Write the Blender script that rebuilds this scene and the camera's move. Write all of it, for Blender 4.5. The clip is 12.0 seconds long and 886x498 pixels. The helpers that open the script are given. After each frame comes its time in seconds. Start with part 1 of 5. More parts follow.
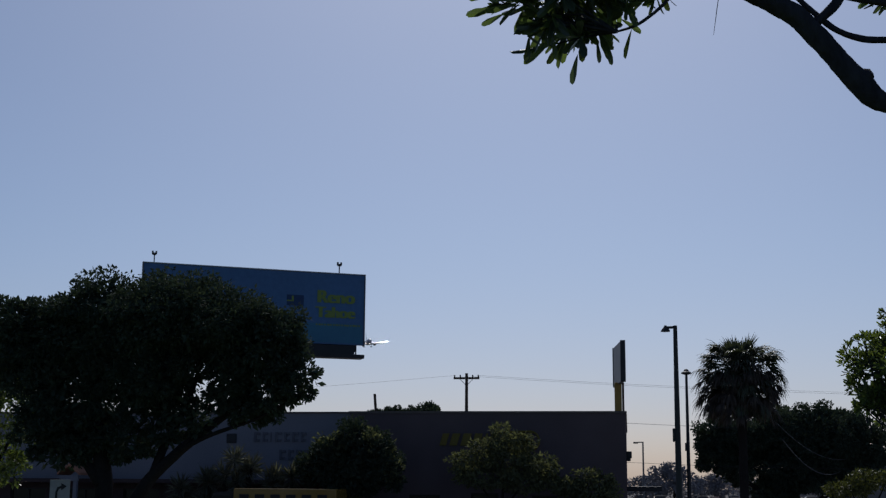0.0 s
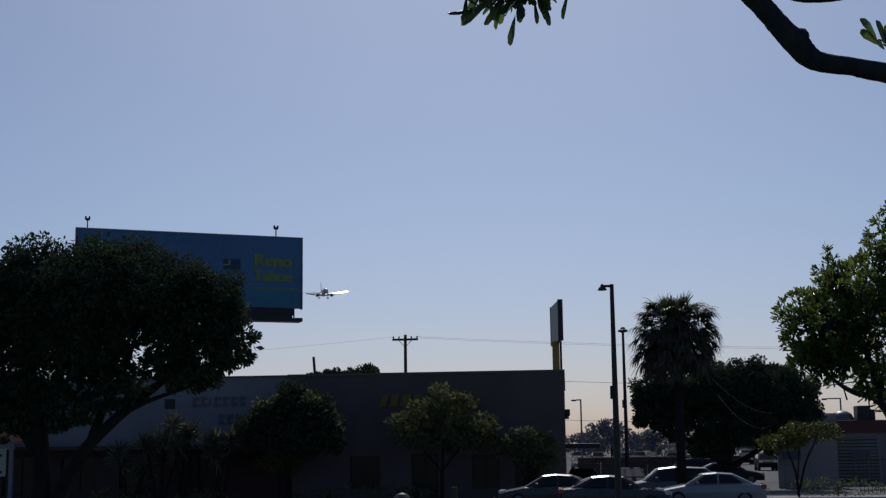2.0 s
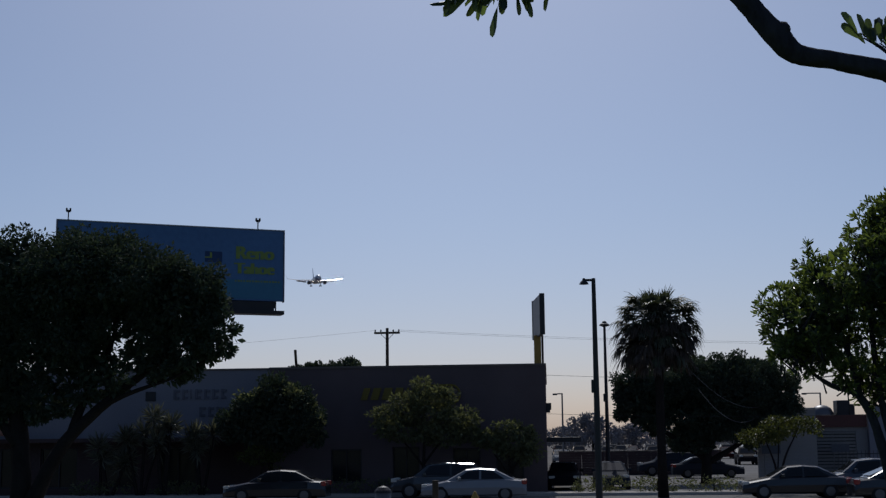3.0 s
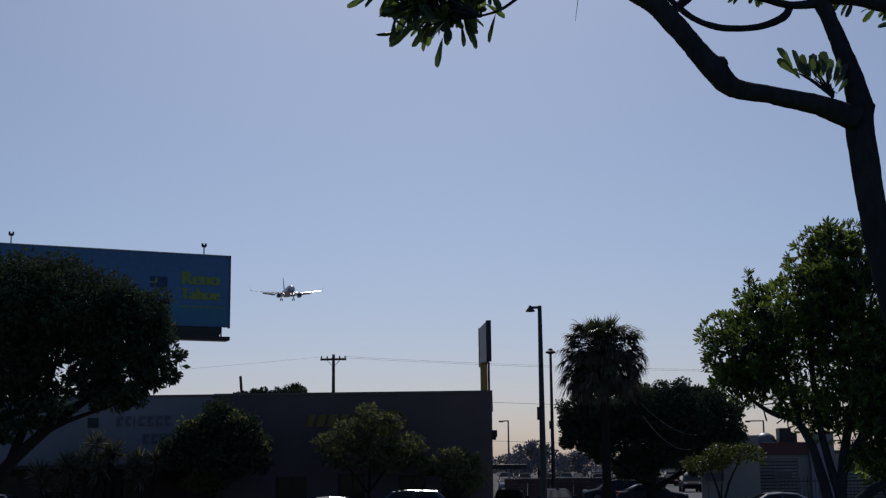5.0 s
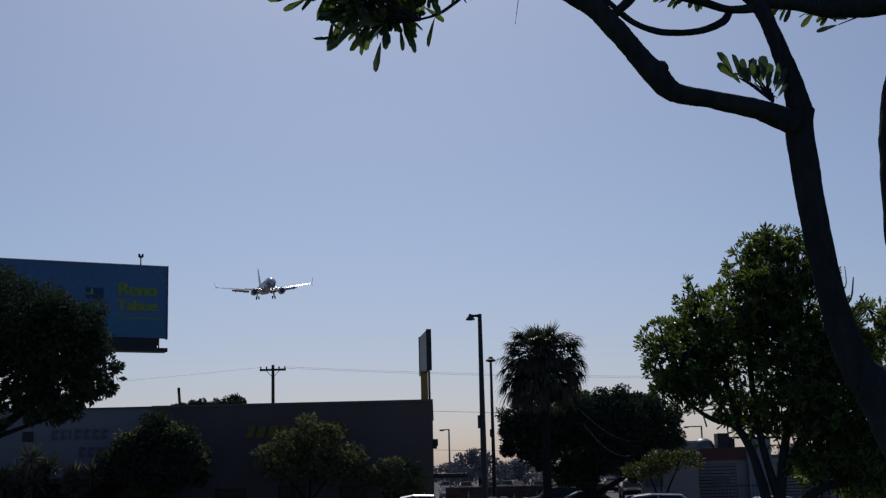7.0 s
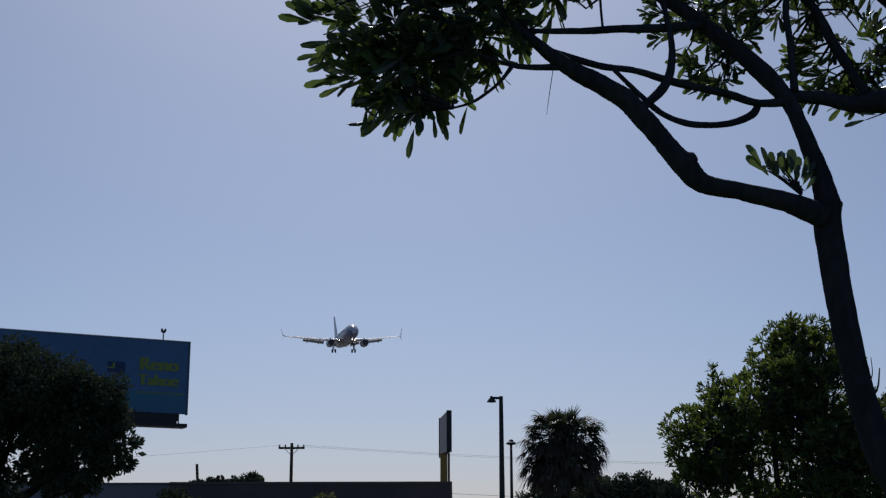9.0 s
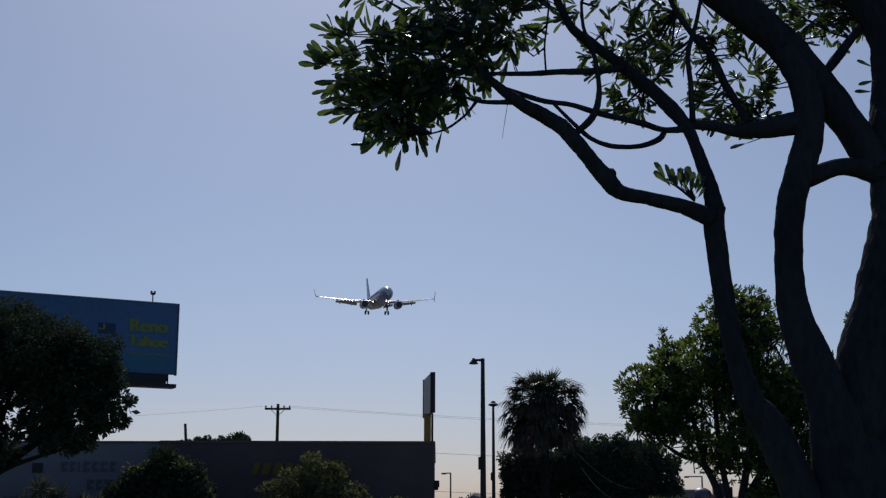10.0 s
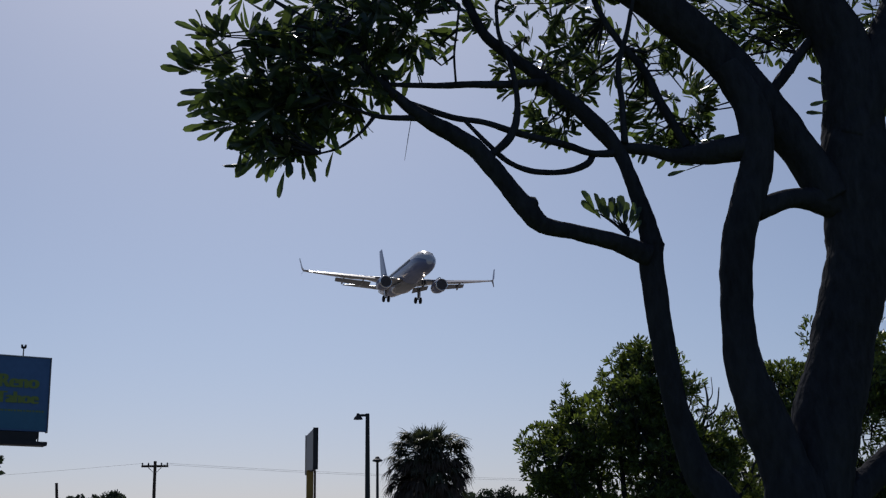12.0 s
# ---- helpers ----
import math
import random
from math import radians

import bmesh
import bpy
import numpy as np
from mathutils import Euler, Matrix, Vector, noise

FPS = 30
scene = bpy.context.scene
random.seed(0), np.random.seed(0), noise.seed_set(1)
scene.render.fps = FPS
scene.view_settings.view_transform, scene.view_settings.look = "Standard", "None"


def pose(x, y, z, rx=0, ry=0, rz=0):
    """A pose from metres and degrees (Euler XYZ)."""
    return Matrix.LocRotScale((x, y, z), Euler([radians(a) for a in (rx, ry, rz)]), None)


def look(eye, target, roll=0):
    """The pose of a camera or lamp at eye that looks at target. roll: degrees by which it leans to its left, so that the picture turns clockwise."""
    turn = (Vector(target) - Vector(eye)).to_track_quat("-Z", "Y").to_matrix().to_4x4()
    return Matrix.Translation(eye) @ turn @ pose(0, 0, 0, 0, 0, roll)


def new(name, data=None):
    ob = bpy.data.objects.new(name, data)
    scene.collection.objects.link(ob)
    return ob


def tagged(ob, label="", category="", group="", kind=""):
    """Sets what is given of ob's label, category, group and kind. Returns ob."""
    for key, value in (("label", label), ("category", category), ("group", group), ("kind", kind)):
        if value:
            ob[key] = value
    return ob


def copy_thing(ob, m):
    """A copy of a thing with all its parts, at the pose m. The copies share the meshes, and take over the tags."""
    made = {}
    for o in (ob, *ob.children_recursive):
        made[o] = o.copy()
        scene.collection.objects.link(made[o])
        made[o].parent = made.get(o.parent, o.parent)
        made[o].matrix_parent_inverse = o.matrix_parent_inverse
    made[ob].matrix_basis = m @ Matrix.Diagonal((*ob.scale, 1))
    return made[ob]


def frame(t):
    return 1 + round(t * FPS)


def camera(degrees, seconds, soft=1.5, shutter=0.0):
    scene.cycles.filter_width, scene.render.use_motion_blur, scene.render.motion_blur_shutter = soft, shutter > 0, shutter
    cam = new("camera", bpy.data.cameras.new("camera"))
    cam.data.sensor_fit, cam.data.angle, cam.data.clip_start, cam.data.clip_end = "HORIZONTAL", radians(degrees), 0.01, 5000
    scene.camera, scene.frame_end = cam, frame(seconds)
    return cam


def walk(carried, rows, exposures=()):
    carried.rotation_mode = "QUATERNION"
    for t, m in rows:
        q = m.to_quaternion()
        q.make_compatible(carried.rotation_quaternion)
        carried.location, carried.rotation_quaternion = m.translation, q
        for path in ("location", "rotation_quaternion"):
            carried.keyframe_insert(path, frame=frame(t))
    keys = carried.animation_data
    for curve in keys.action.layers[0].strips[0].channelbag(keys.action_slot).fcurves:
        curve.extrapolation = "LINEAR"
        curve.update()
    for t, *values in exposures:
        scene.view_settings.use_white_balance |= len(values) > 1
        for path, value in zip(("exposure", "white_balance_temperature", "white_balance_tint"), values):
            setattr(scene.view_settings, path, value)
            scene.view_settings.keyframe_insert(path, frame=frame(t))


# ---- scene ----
# camera: held by hand at a park, drifting and stepping back a little
cam = camera(37.65, 12.0, soft=1.3)
PATH = [
    (0.0, 0.007, -0.041, 2.743, 8.03, 10.34, -0.42),
    (0.5, -0.011, 0.030, 2.742, 7.55, 9.55, -0.73),
    (1.0, -0.010, -0.006, 2.748, 6.61, 8.67, 0.33),
    (1.5, -0.010, -0.029, 2.744, 5.96, 7.81, 0.46),
    (2.0, -0.005, -0.019, 2.755, 5.42, 8.63, 0.76),
    (2.5, -0.002, 0.001, 2.756, 4.58, 8.57, 0.79),
    (3.0, -0.001, -0.014, 2.747, 4.61, 8.34, 0.62),
    (5.0, 0.015, -0.065, 2.742, 2.26, 9.49, 0.59),
    (5.5, 0.030, -0.017, 2.739, 0.75, 9.18, 1.57),
    (6.0, 0.033, 0.046, 2.750, -0.10, 9.24, 1.70),
    (6.5, 0.022, 0.032, 2.749, 0.03, 9.79, 1.50),
    (8.5, -0.005, -0.038, 2.742, -1.83, 9.90, 0.99),
    (9.0, -0.013, -0.035, 2.757, 0.44, 13.39, 0.09),
    (9.5, -0.011, -0.483, 2.688, 0.21, 12.89, -0.29),
    (10.0, 0.025, -1.545, 2.539, -0.27, 11.77, -0.12),
    (10.5, 0.034, -1.514, 2.557, -0.70, 12.14, -0.26),
    (11.0, 0.037, -1.553, 2.551, -2.00, 12.94, -0.18),
    (11.5, 0.033, -1.182, 2.601, -3.50, 13.58, 0.32),
    (12.0, -0.000, -0.551, 2.700, -5.31, 14.09, 0.82),
]
walk(cam, [(t, pose(x, y, z, 90 + pitch, roll, yaw)) for t, x, y, z, yaw, pitch, roll in PATH],
     exposures=[(0.0, -0.4, 5950, 10), (9.5, -0.4, 5950, 10), (11.0, -0.36, 6000, 10), (12.0, -0.27, 6230, 11)])

# ---- light: clear sky, sun high in front of the camera ----
SUN_ELEVATION, SUN_AZIMUTH = radians(47), radians(-3)
world = bpy.data.worlds.new("sky")
scene.world = world
world.use_nodes = True
wn = world.node_tree
wn.nodes.clear()
sky = wn.nodes.new("ShaderNodeTexSky")
sky.sky_type = "NISHITA"
sky.sun_disc = False
sky.sun_elevation, sky.sun_rotation = SUN_ELEVATION, SUN_AZIMUTH
sky.air_density, sky.dust_density, sky.ozone_density = 0.75, 1.3, 2.5
bg = wn.nodes.new("ShaderNodeBackground")
bg.inputs["Strength"].default_value = 0.085
wout = wn.nodes.new("ShaderNodeOutputWorld")
# dusty mauve haze low over the horizon, all the way round
around, height = wn.nodes.new("ShaderNodeTexCoord"), wn.nodes.new("ShaderNodeSeparateXYZ")
low = wn.nodes.new("ShaderNodeMapRange")
low.interpolation_type = "SMOOTHSTEP"
low.inputs["From Min"].default_value, low.inputs["From Max"].default_value = 0.0, 0.2
low.inputs["To Min"].default_value, low.inputs["To Max"].default_value = 1.0, 0.0
haze = wn.nodes.new("ShaderNodeMix")
haze.data_type, haze.blend_type = "RGBA", "MULTIPLY"
haze.inputs[7].default_value = (0.99, 0.9, 0.915, 1)
wn.links.new(around.outputs["Generated"], height.inputs[0])
wn.links.new(height.outputs["Z"], low.inputs["Value"])
wn.links.new(low.outputs["Result"], haze.inputs[0])
wn.links.new(sky.outputs[0], haze.inputs[6])
wn.links.new(haze.outputs[2], bg.inputs[0])
wn.links.new(bg.outputs[0], wout.inputs[0])
sun_data = bpy.data.lights.new("sun", "SUN")
sun_data.energy, sun_data.angle, sun_data.color = 2.6, radians(0.5), (1.0, 0.94, 0.86)
sun = new("sun", sun_data)
sun_way = Vector((math.sin(SUN_AZIMUTH) * math.cos(SUN_ELEVATION), math.cos(SUN_AZIMUTH) * math.cos(SUN_ELEVATION), math.sin(SUN_ELEVATION)))
sun.matrix_world = look(sun_way * 60, (0, 0, 0))


# ---- materials ----
def material(name, color, rough=0.7, vary=0.25, grain=8.0, coarse=0.6, bump=0.15, metal=0.0, spec=0.3, random_vary=0.0, stretch=(1, 1, 1)):
    """A surface with fine grain and broad stains, both in metres."""
    m = bpy.data.materials.new(name)
    m.use_nodes = True
    nt = m.node_tree
    b = nt.nodes["Principled BSDF"]
    b.inputs["Roughness"].default_value = rough
    b.inputs["Metallic"].default_value = metal
    b.inputs["Specular IOR Level"].default_value = spec
    tc = nt.nodes.new("ShaderNodeTexCoord")
    mp = nt.nodes.new("ShaderNodeMapping")
    mp.inputs["Scale"].default_value = stretch
    nt.links.new(tc.outputs["Object"], mp.inputs["Vector"])
    fine = nt.nodes.new("ShaderNodeTexNoise")
    fine.inputs["Scale"].default_value, fine.inputs["Detail"].default_value = grain, 5
    broad = nt.nodes.new("ShaderNodeTexNoise")
    broad.inputs["Scale"].default_value, broad.inputs["Detail"].default_value = coarse, 3
    nt.links.new(mp.outputs[0], fine.inputs["Vector"])
    nt.links.new(mp.outputs[0], broad.inputs["Vector"])
    add = nt.nodes.new("ShaderNodeMath")
    add.operation = "ADD"
    nt.links.new(fine.outputs["Fac"], add.inputs[0])
    nt.links.new(broad.outputs["Fac"], add.inputs[1])
    ramp = nt.nodes.new("ShaderNodeMapRange")
    ramp.inputs["From Min"].default_value, ramp.inputs["From Max"].default_value = 0.6, 1.4
    ramp.inputs["To Min"].default_value, ramp.inputs["To Max"].default_value = 1 - vary, 1 + vary
    nt.links.new(add.outputs[0], ramp.inputs["Value"])
    last = ramp.outputs["Result"]
    if random_vary:
        info = nt.nodes.new("ShaderNodeNewGeometry")
        spread = nt.nodes.new("ShaderNodeMapRange")
        spread.inputs["To Min"].default_value, spread.inputs["To Max"].default_value = 1 - random_vary, 1 + random_vary
        nt.links.new(info.outputs["Random Per Island"], spread.inputs["Value"])
        mul = nt.nodes.new("ShaderNodeMath")
        mul.operation = "MULTIPLY"
        nt.links.new(last, mul.inputs[0])
        nt.links.new(spread.outputs["Result"], mul.inputs[1])
        last = mul.outputs[0]
    tint = nt.nodes.new("ShaderNodeVectorMath")
    tint.operation = "SCALE"
    tint.inputs[0].default_value = color
    nt.links.new(last, tint.inputs["Scale"])
    nt.links.new(tint.outputs[0], b.inputs["Base Color"])
    if bump:
        bp = nt.nodes.new("ShaderNodeBump")
        bp.inputs["Strength"].default_value = bump
        bp.inputs["Distance"].default_value = 0.02
        nt.links.new(fine.outputs["Fac"], bp.inputs["Height"])
        nt.links.new(bp.outputs[0], b.inputs["Normal"])
    return m


def leaf_material(name, color, glow, through_part=0.45, rough=0.35, spec=0.4, spread=0.35):
    """Leaf: glossy face, light coming through the blade; each leaf a little different."""
    m = material(name, color, rough=rough, vary=0.2, grain=30, coarse=2.0, bump=0.05, spec=spec, random_vary=spread)
    nt = m.node_tree
    b = nt.nodes["Principled BSDF"]
    tr = nt.nodes.new("ShaderNodeBsdfTranslucent")
    isle, info = nt.nodes.new("ShaderNodeNewGeometry"), nt.nodes.new("ShaderNodeObjectInfo")
    both, wrap = nt.nodes.new("ShaderNodeMath"), nt.nodes.new("ShaderNodeMath")
    both.operation, wrap.operation = "ADD", "FRACT"
    nt.links.new(isle.outputs["Random Per Island"], both.inputs[0])
    nt.links.new(info.outputs["Random"], both.inputs[1])
    nt.links.new(both.outputs[0], wrap.inputs[0])
    spread_ = nt.nodes.new("ShaderNodeMapRange")
    spread_.inputs["To Min"].default_value, spread_.inputs["To Max"].default_value = 0.25, 1.75
    nt.links.new(wrap.outputs[0], spread_.inputs["Value"])
    tint = nt.nodes.new("ShaderNodeVectorMath")
    tint.operation = "SCALE"
    tint.inputs[0].default_value = glow
    nt.links.new(spread_.outputs["Result"], tint.inputs["Scale"])
    nt.links.new(tint.outputs[0], tr.inputs["Color"])
    mix = nt.nodes.new("ShaderNodeMixShader")
    mix.inputs[0].default_value = through_part
    nt.links.new(b.outputs[0], mix.inputs[1])
    nt.links.new(tr.outputs[0], mix.inputs[2])
    nt.links.new(mix.outputs[0], nt.nodes["Material Output"].inputs["Surface"])
    return m


def glow_material(name, color, strength):
    m = bpy.data.materials.new(name)
    m.use_nodes = True
    b = m.node_tree.nodes["Principled BSDF"]
    b.inputs["Base Color"].default_value = (*color, 1)
    b.inputs["Emission Color"].default_value = (*color, 1)
    b.inputs["Emission Strength"].default_value = strength
    return m


def glass_material(name, color, rough=0.05):
    m = bpy.data.materials.new(name)
    m.use_nodes = True
    b = m.node_tree.nodes["Principled BSDF"]
    b.inputs["Base Color"].default_value = (*color, 1)
    b.inputs["Roughness"].default_value = rough
    b.inputs["Specular IOR Level"].default_value = 0.25
    return m


BARK = material("bark", (0.036, 0.037, 0.046), 0.9, 0.45, 35, 5, 0.9, spec=0.03, stretch=(1, 1, 0.35))
BARK_FAR = material("bark_far", (0.022, 0.019, 0.019), 0.9, 0.3, 10, 2, 0.3, spec=0.03)
LEAF = leaf_material("glossy_leaf", (0.036, 0.056, 0.05), (0.14, 0.2, 0.04), 0.33, 0.34, 0.5)
LEAF_MID = leaf_material("park_tree_leaf", (0.055, 0.082, 0.034), (0.2, 0.26, 0.035), 0.33, 0.38, 0.45)
LEAF_DARK = leaf_material("dense_dark_leaf", (0.05, 0.067, 0.05), (0.06, 0.08, 0.035), 0.2, 0.75, 0.06)
LEAF_OLIVE = leaf_material("olive_leaf", (0.11, 0.12, 0.07), (0.17, 0.18, 0.06), 0.3, 0.75, 0.06)
LEAF_YELLOW = leaf_material("yellow_green_leaf", (0.06, 0.07, 0.022), (0.11, 0.12, 0.022), 0.3, 0.5, 0.2)
FROND = leaf_material("palm_frond", (0.058, 0.066, 0.046), (0.07, 0.08, 0.03), 0.25, 0.45, 0.3)
YUCCA_LEAF = leaf_material("yucca_leaf", (0.11, 0.115, 0.09), (0.15, 0.15, 0.08), 0.25, 0.4, 0.4)
FROND_DRY = leaf_material("dry_palm_frond", (0.07, 0.056, 0.048), (0.08, 0.06, 0.042), 0.2, 0.7, 0.1)
GRASS = material("lawn", (0.07, 0.10, 0.03), 0.8, 0.35, 14, 0.4, 0.6, spec=0.15)
GROUND = material("ground_far", (0.17, 0.155, 0.14), 0.9, 0.25, 1.0, 0.03, 0.1, spec=0.02)
ASPHALT = material("asphalt", (0.15, 0.145, 0.14), 0.85, 0.25, 40, 0.3, 0.25, spec=0.08)
ASPHALT_LOT = material("asphalt_lot", (0.17, 0.165, 0.16), 0.9, 0.25, 25, 0.2, 0.2, spec=0.03)
CONCRETE = material("concrete", (0.36, 0.34, 0.32), 0.85, 0.2, 12, 0.5, 0.2)
PAINT_LINE = material("road_paint", (0.6, 0.58, 0.5), 0.7, 0.2, 12, 1.0, 0.05)
STUCCO_DARK = material("charcoal_stucco", (0.112, 0.088, 0.094), 0.9, 0.22, 20, 0.35, 0.35, spec=0.15)
STUCCO_PALE = material("pale_stucco", (0.19, 0.19, 0.225), 0.9, 0.15, 18, 0.3, 0.3, spec=0.15)
STUCCO_BROWN = material("brown_stucco", (0.07, 0.05, 0.052), 0.9, 0.25, 18, 0.4, 0.3, spec=0.15)
LETTER_DIM = material("dim_letter_paint", (0.12, 0.12, 0.145), 0.8, 0.2, 9, 0.6, 0.05)
BLOCK_GREY = material("grey_block", (0.23, 0.225, 0.235), 0.9, 0.2, 14, 0.4, 0.3)
FASCIA_RED = material("red_fascia", (0.09, 0.034, 0.032), 0.6, 0.2, 9, 0.6, 0.1)
TERRACOTTA = material("terracotta_tile", (0.34, 0.16, 0.1), 0.8, 0.25, 10, 1.0, 0.2)
ROOF_TRIM = material("roof_trim", (0.12, 0.10, 0.09), 0.6, 0.2, 8, 0.6, 0.1)
GLASS_DARK = glass_material("dark_window_glass", (0.012, 0.014, 0.018), 0.12)
METAL_DARK = material("dark_metal", (0.035, 0.035, 0.04), 0.55, 0.25, 20, 1.5, 0.1, metal=0.3)
METAL_GREY = material("grey_metal", (0.13, 0.13, 0.14), 0.45, 0.2, 20, 1.5, 0.1, metal=0.6)
RUSTY = material("weathered_steel", (0.05, 0.032, 0.027), 0.75, 0.35, 14, 1.2, 0.2, metal=0.2)
POLE_WOOD = material("pole_wood", (0.06, 0.045, 0.035), 0.9, 0.3, 15, 1.0, 0.4, stretch=(1, 1, 0.2))
YELLOW_PAINT = material("yellow_paint", (0.32, 0.2, 0.05), 0.6, 0.2, 10, 0.8, 0.1)
SIGN_FACE = material("grey_sign_face", (0.065, 0.072, 0.095), 0.5, 0.15, 6, 0.8, 0.05)
BILL_BLUE = material("billboard_blue", (0.0672, 0.1464, 0.294), 0.6, 0.18, 3, 0.15, 0.05)
BILL_TEAL = material("billboard_teal", (0.0552, 0.1725, 0.276), 0.6, 0.12, 3, 0.3, 0.05)
BILL_NAVY = material("billboard_navy", (0.022, 0.05, 0.13), 0.6, 0.15, 3, 0.3, 0.05)
BILL_YELLOW = material("billboard_yellow", (0.19, 0.26, 0.065), 0.6, 0.1, 4, 0.5, 0.03)
SIGN_YELLOW = material("sign_yellow", (0.16, 0.12, 0.02), 0.5, 0.1, 8, 0.5, 0.03)
WHITE_PAINT = material("white_paint", (0.72, 0.72, 0.72), 0.5, 0.1, 9, 0.6, 0.05)
# white of the turn sign, darkened to carry the shade on its face
WHITE_SHADED = material("shaded_white_paint", (0.34, 0.34, 0.34), 0.6, 0.15, 9, 0.8, 0.05)
BLACK_PAINT = material("black_paint", (0.02, 0.02, 0.022), 0.5, 0.15, 9, 0.6, 0.05)
RUBBER = material("rubber", (0.018, 0.018, 0.018), 0.85, 0.2, 30, 3, 0.15)
PLANE_WHITE = material("aircraft_pale_paint", (0.50, 0.52, 0.56), 0.3, 0.08, 2, 0.3, 0.0, spec=0.5)
PLANE_NAVY = material("aircraft_navy_paint", (0.14, 0.17, 0.29), 0.3, 0.1, 2, 0.3, 0.0, spec=0.5)
PLANE_GREY = material("aircraft_grey_metal", (0.34, 0.34, 0.35), 0.35, 0.1, 2, 0.5, 0.0, metal=0.5, spec=0.5)
PLANE_DARK = material("aircraft_dark_metal", (0.08, 0.075, 0.08), 0.5, 0.1, 4, 0.6, 0.0, metal=0.4)
POLISHED = material("polished_aluminium", (0.34, 0.335, 0.33), 0.13, 0.06, 3, 0.6, 0.0, metal=1.0)
CHROME = material("polished_lip", (0.7, 0.7, 0.72), 0.15, 0.05, 5, 1, 0.0, metal=1.0)
LANDING_LIGHT = glow_material("landing_light", (1.0, 0.8, 0.6), 9.0)
LAMP_LENS = glass_material("lamp_lens", (0.5, 0.5, 0.48), 0.2)
TAIL_RED = material("tail_lamp_red", (0.25, 0.01, 0.01), 0.25, 0.05, 9, 1, 0.0, spec=0.6)
# distance haze is painted into this pale bluish-grey leaf colour
HAZE_TINTED_LEAF = leaf_material("haze_tinted_far_leaf", (0.21, 0.21, 0.235), (0.07, 0.07, 0.075), 0.1, 0.8, 0.05, spread=0.12)


# ---- building blocks ----
def part(name, bm, mat, parent=None, label="", smooth=False):
    me = bpy.data.meshes.new(name)
    bm.normal_update()
    bm.to_mesh(me)
    bm.free()
    me.materials.append(mat)
    if smooth:
        me.polygons.foreach_set("use_smooth", [True] * len(me.polygons))
    ob = new(name, me)
    if parent:
        ob.parent = parent
    if label:
        ob["label"] = label
    return ob


def thing(name, m, label, category, group="", kind=""):
    ob = new(name)
    ob.empty_display_size = 0.2
    ob.matrix_basis = m
    return tagged(ob, label, category, group, kind)


def box(bm, x0, x1, y0, y1, z0, z1, bevel=0.0):
    start = len(bm.verts)
    r = bmesh.ops.create_cube(bm, size=1.0)
    bmesh.ops.scale(bm, vec=(x1 - x0, y1 - y0, z1 - z0), verts=r["verts"])
    bmesh.ops.translate(bm, vec=((x0 + x1) / 2, (y0 + y1) / 2, (z0 + z1) / 2), verts=r["verts"])
    if bevel:
        edges = list({e for v in r["verts"] for e in v.link_edges})
        bmesh.ops.bevel(bm, geom=edges, offset=bevel, segments=2, affect="EDGES", profile=0.6)
    return bm


def boxes(*rows, bevel=0.0):
    bm = bmesh.new()
    for r in rows:
        box(bm, *r, bevel=bevel)
    return bm


def ring_tube(bm, rows, sides=10, wobble=0.0, seed=0.0, caps=True):
    """A tube through rows of (point, radius)."""
    rings, n = [], len(rows)
    up = None
    for i, (p, r) in enumerate(rows):
        a, b = Vector(rows[max(i - 1, 0)][0]), Vector(rows[min(i + 1, n - 1)][0])
        d = (b - a).normalized()
        if up is None:
            up = d.orthogonal().normalized()
        up = (up - d * up.dot(d)).normalized()
        side = d.cross(up)
        ring = []
        for k in range(sides):
            ang = math.tau * k / sides
            rr = r
            if wobble:
                q = Vector(p) * 9 + Vector((math.cos(ang), math.sin(ang), seed))
                rr *= 1 + wobble * noise.noise(q) + 0.5 * wobble * noise.noise(q * 3.1) + 0.35 * wobble * noise.noise(q * 7.3)
            ring.append(bm.verts.new(Vector(p) + (up * math.cos(ang) + side * math.sin(ang)) * rr))
        rings.append(ring)
    for a, b in zip(rings, rings[1:]):
        for k in range(sides):
            bm.faces.new((a[k], a[(k + 1) % sides], b[(k + 1) % sides], b[k]))
    if caps:
        bm.faces.new(rings[0][::-1])
        bm.faces.new(rings[-1])
    return bm


def tube(rows, sides=10, wobble=0.0, seed=0.0):
    return ring_tube(bmesh.new(), rows, sides, wobble, seed)


def smooth_rows(pts, steps=5):
    """Points (x, y, z, r) made into a smooth curve."""
    out = []
    for i in range(len(pts) - 1):
        p0, p1, p2, p3 = (np.array(pts[min(max(k, 0), len(pts) - 1)], float) for k in (i - 1, i, i + 1, i + 2))
        for s in range(steps):
            t = s / steps
            q = 0.5 * (2 * p1 + (p2 - p0) * t + (2 * p0 - 5 * p1 + 4 * p2 - p3) * t * t + (3 * p1 - p0 - 3 * p2 + p3) * t ** 3)
            out.append((tuple(q[:3]), max(q[3], 0.002)))
    out.append((tuple(pts[-1][:3]), pts[-1][3]))
    return out


def lathe(rows, sides=16, axis="z"):
    """A turned form: rows of (height, radius)."""
    return tube([((0, 0, h), max(r, 0.001)) for h, r in rows], sides)


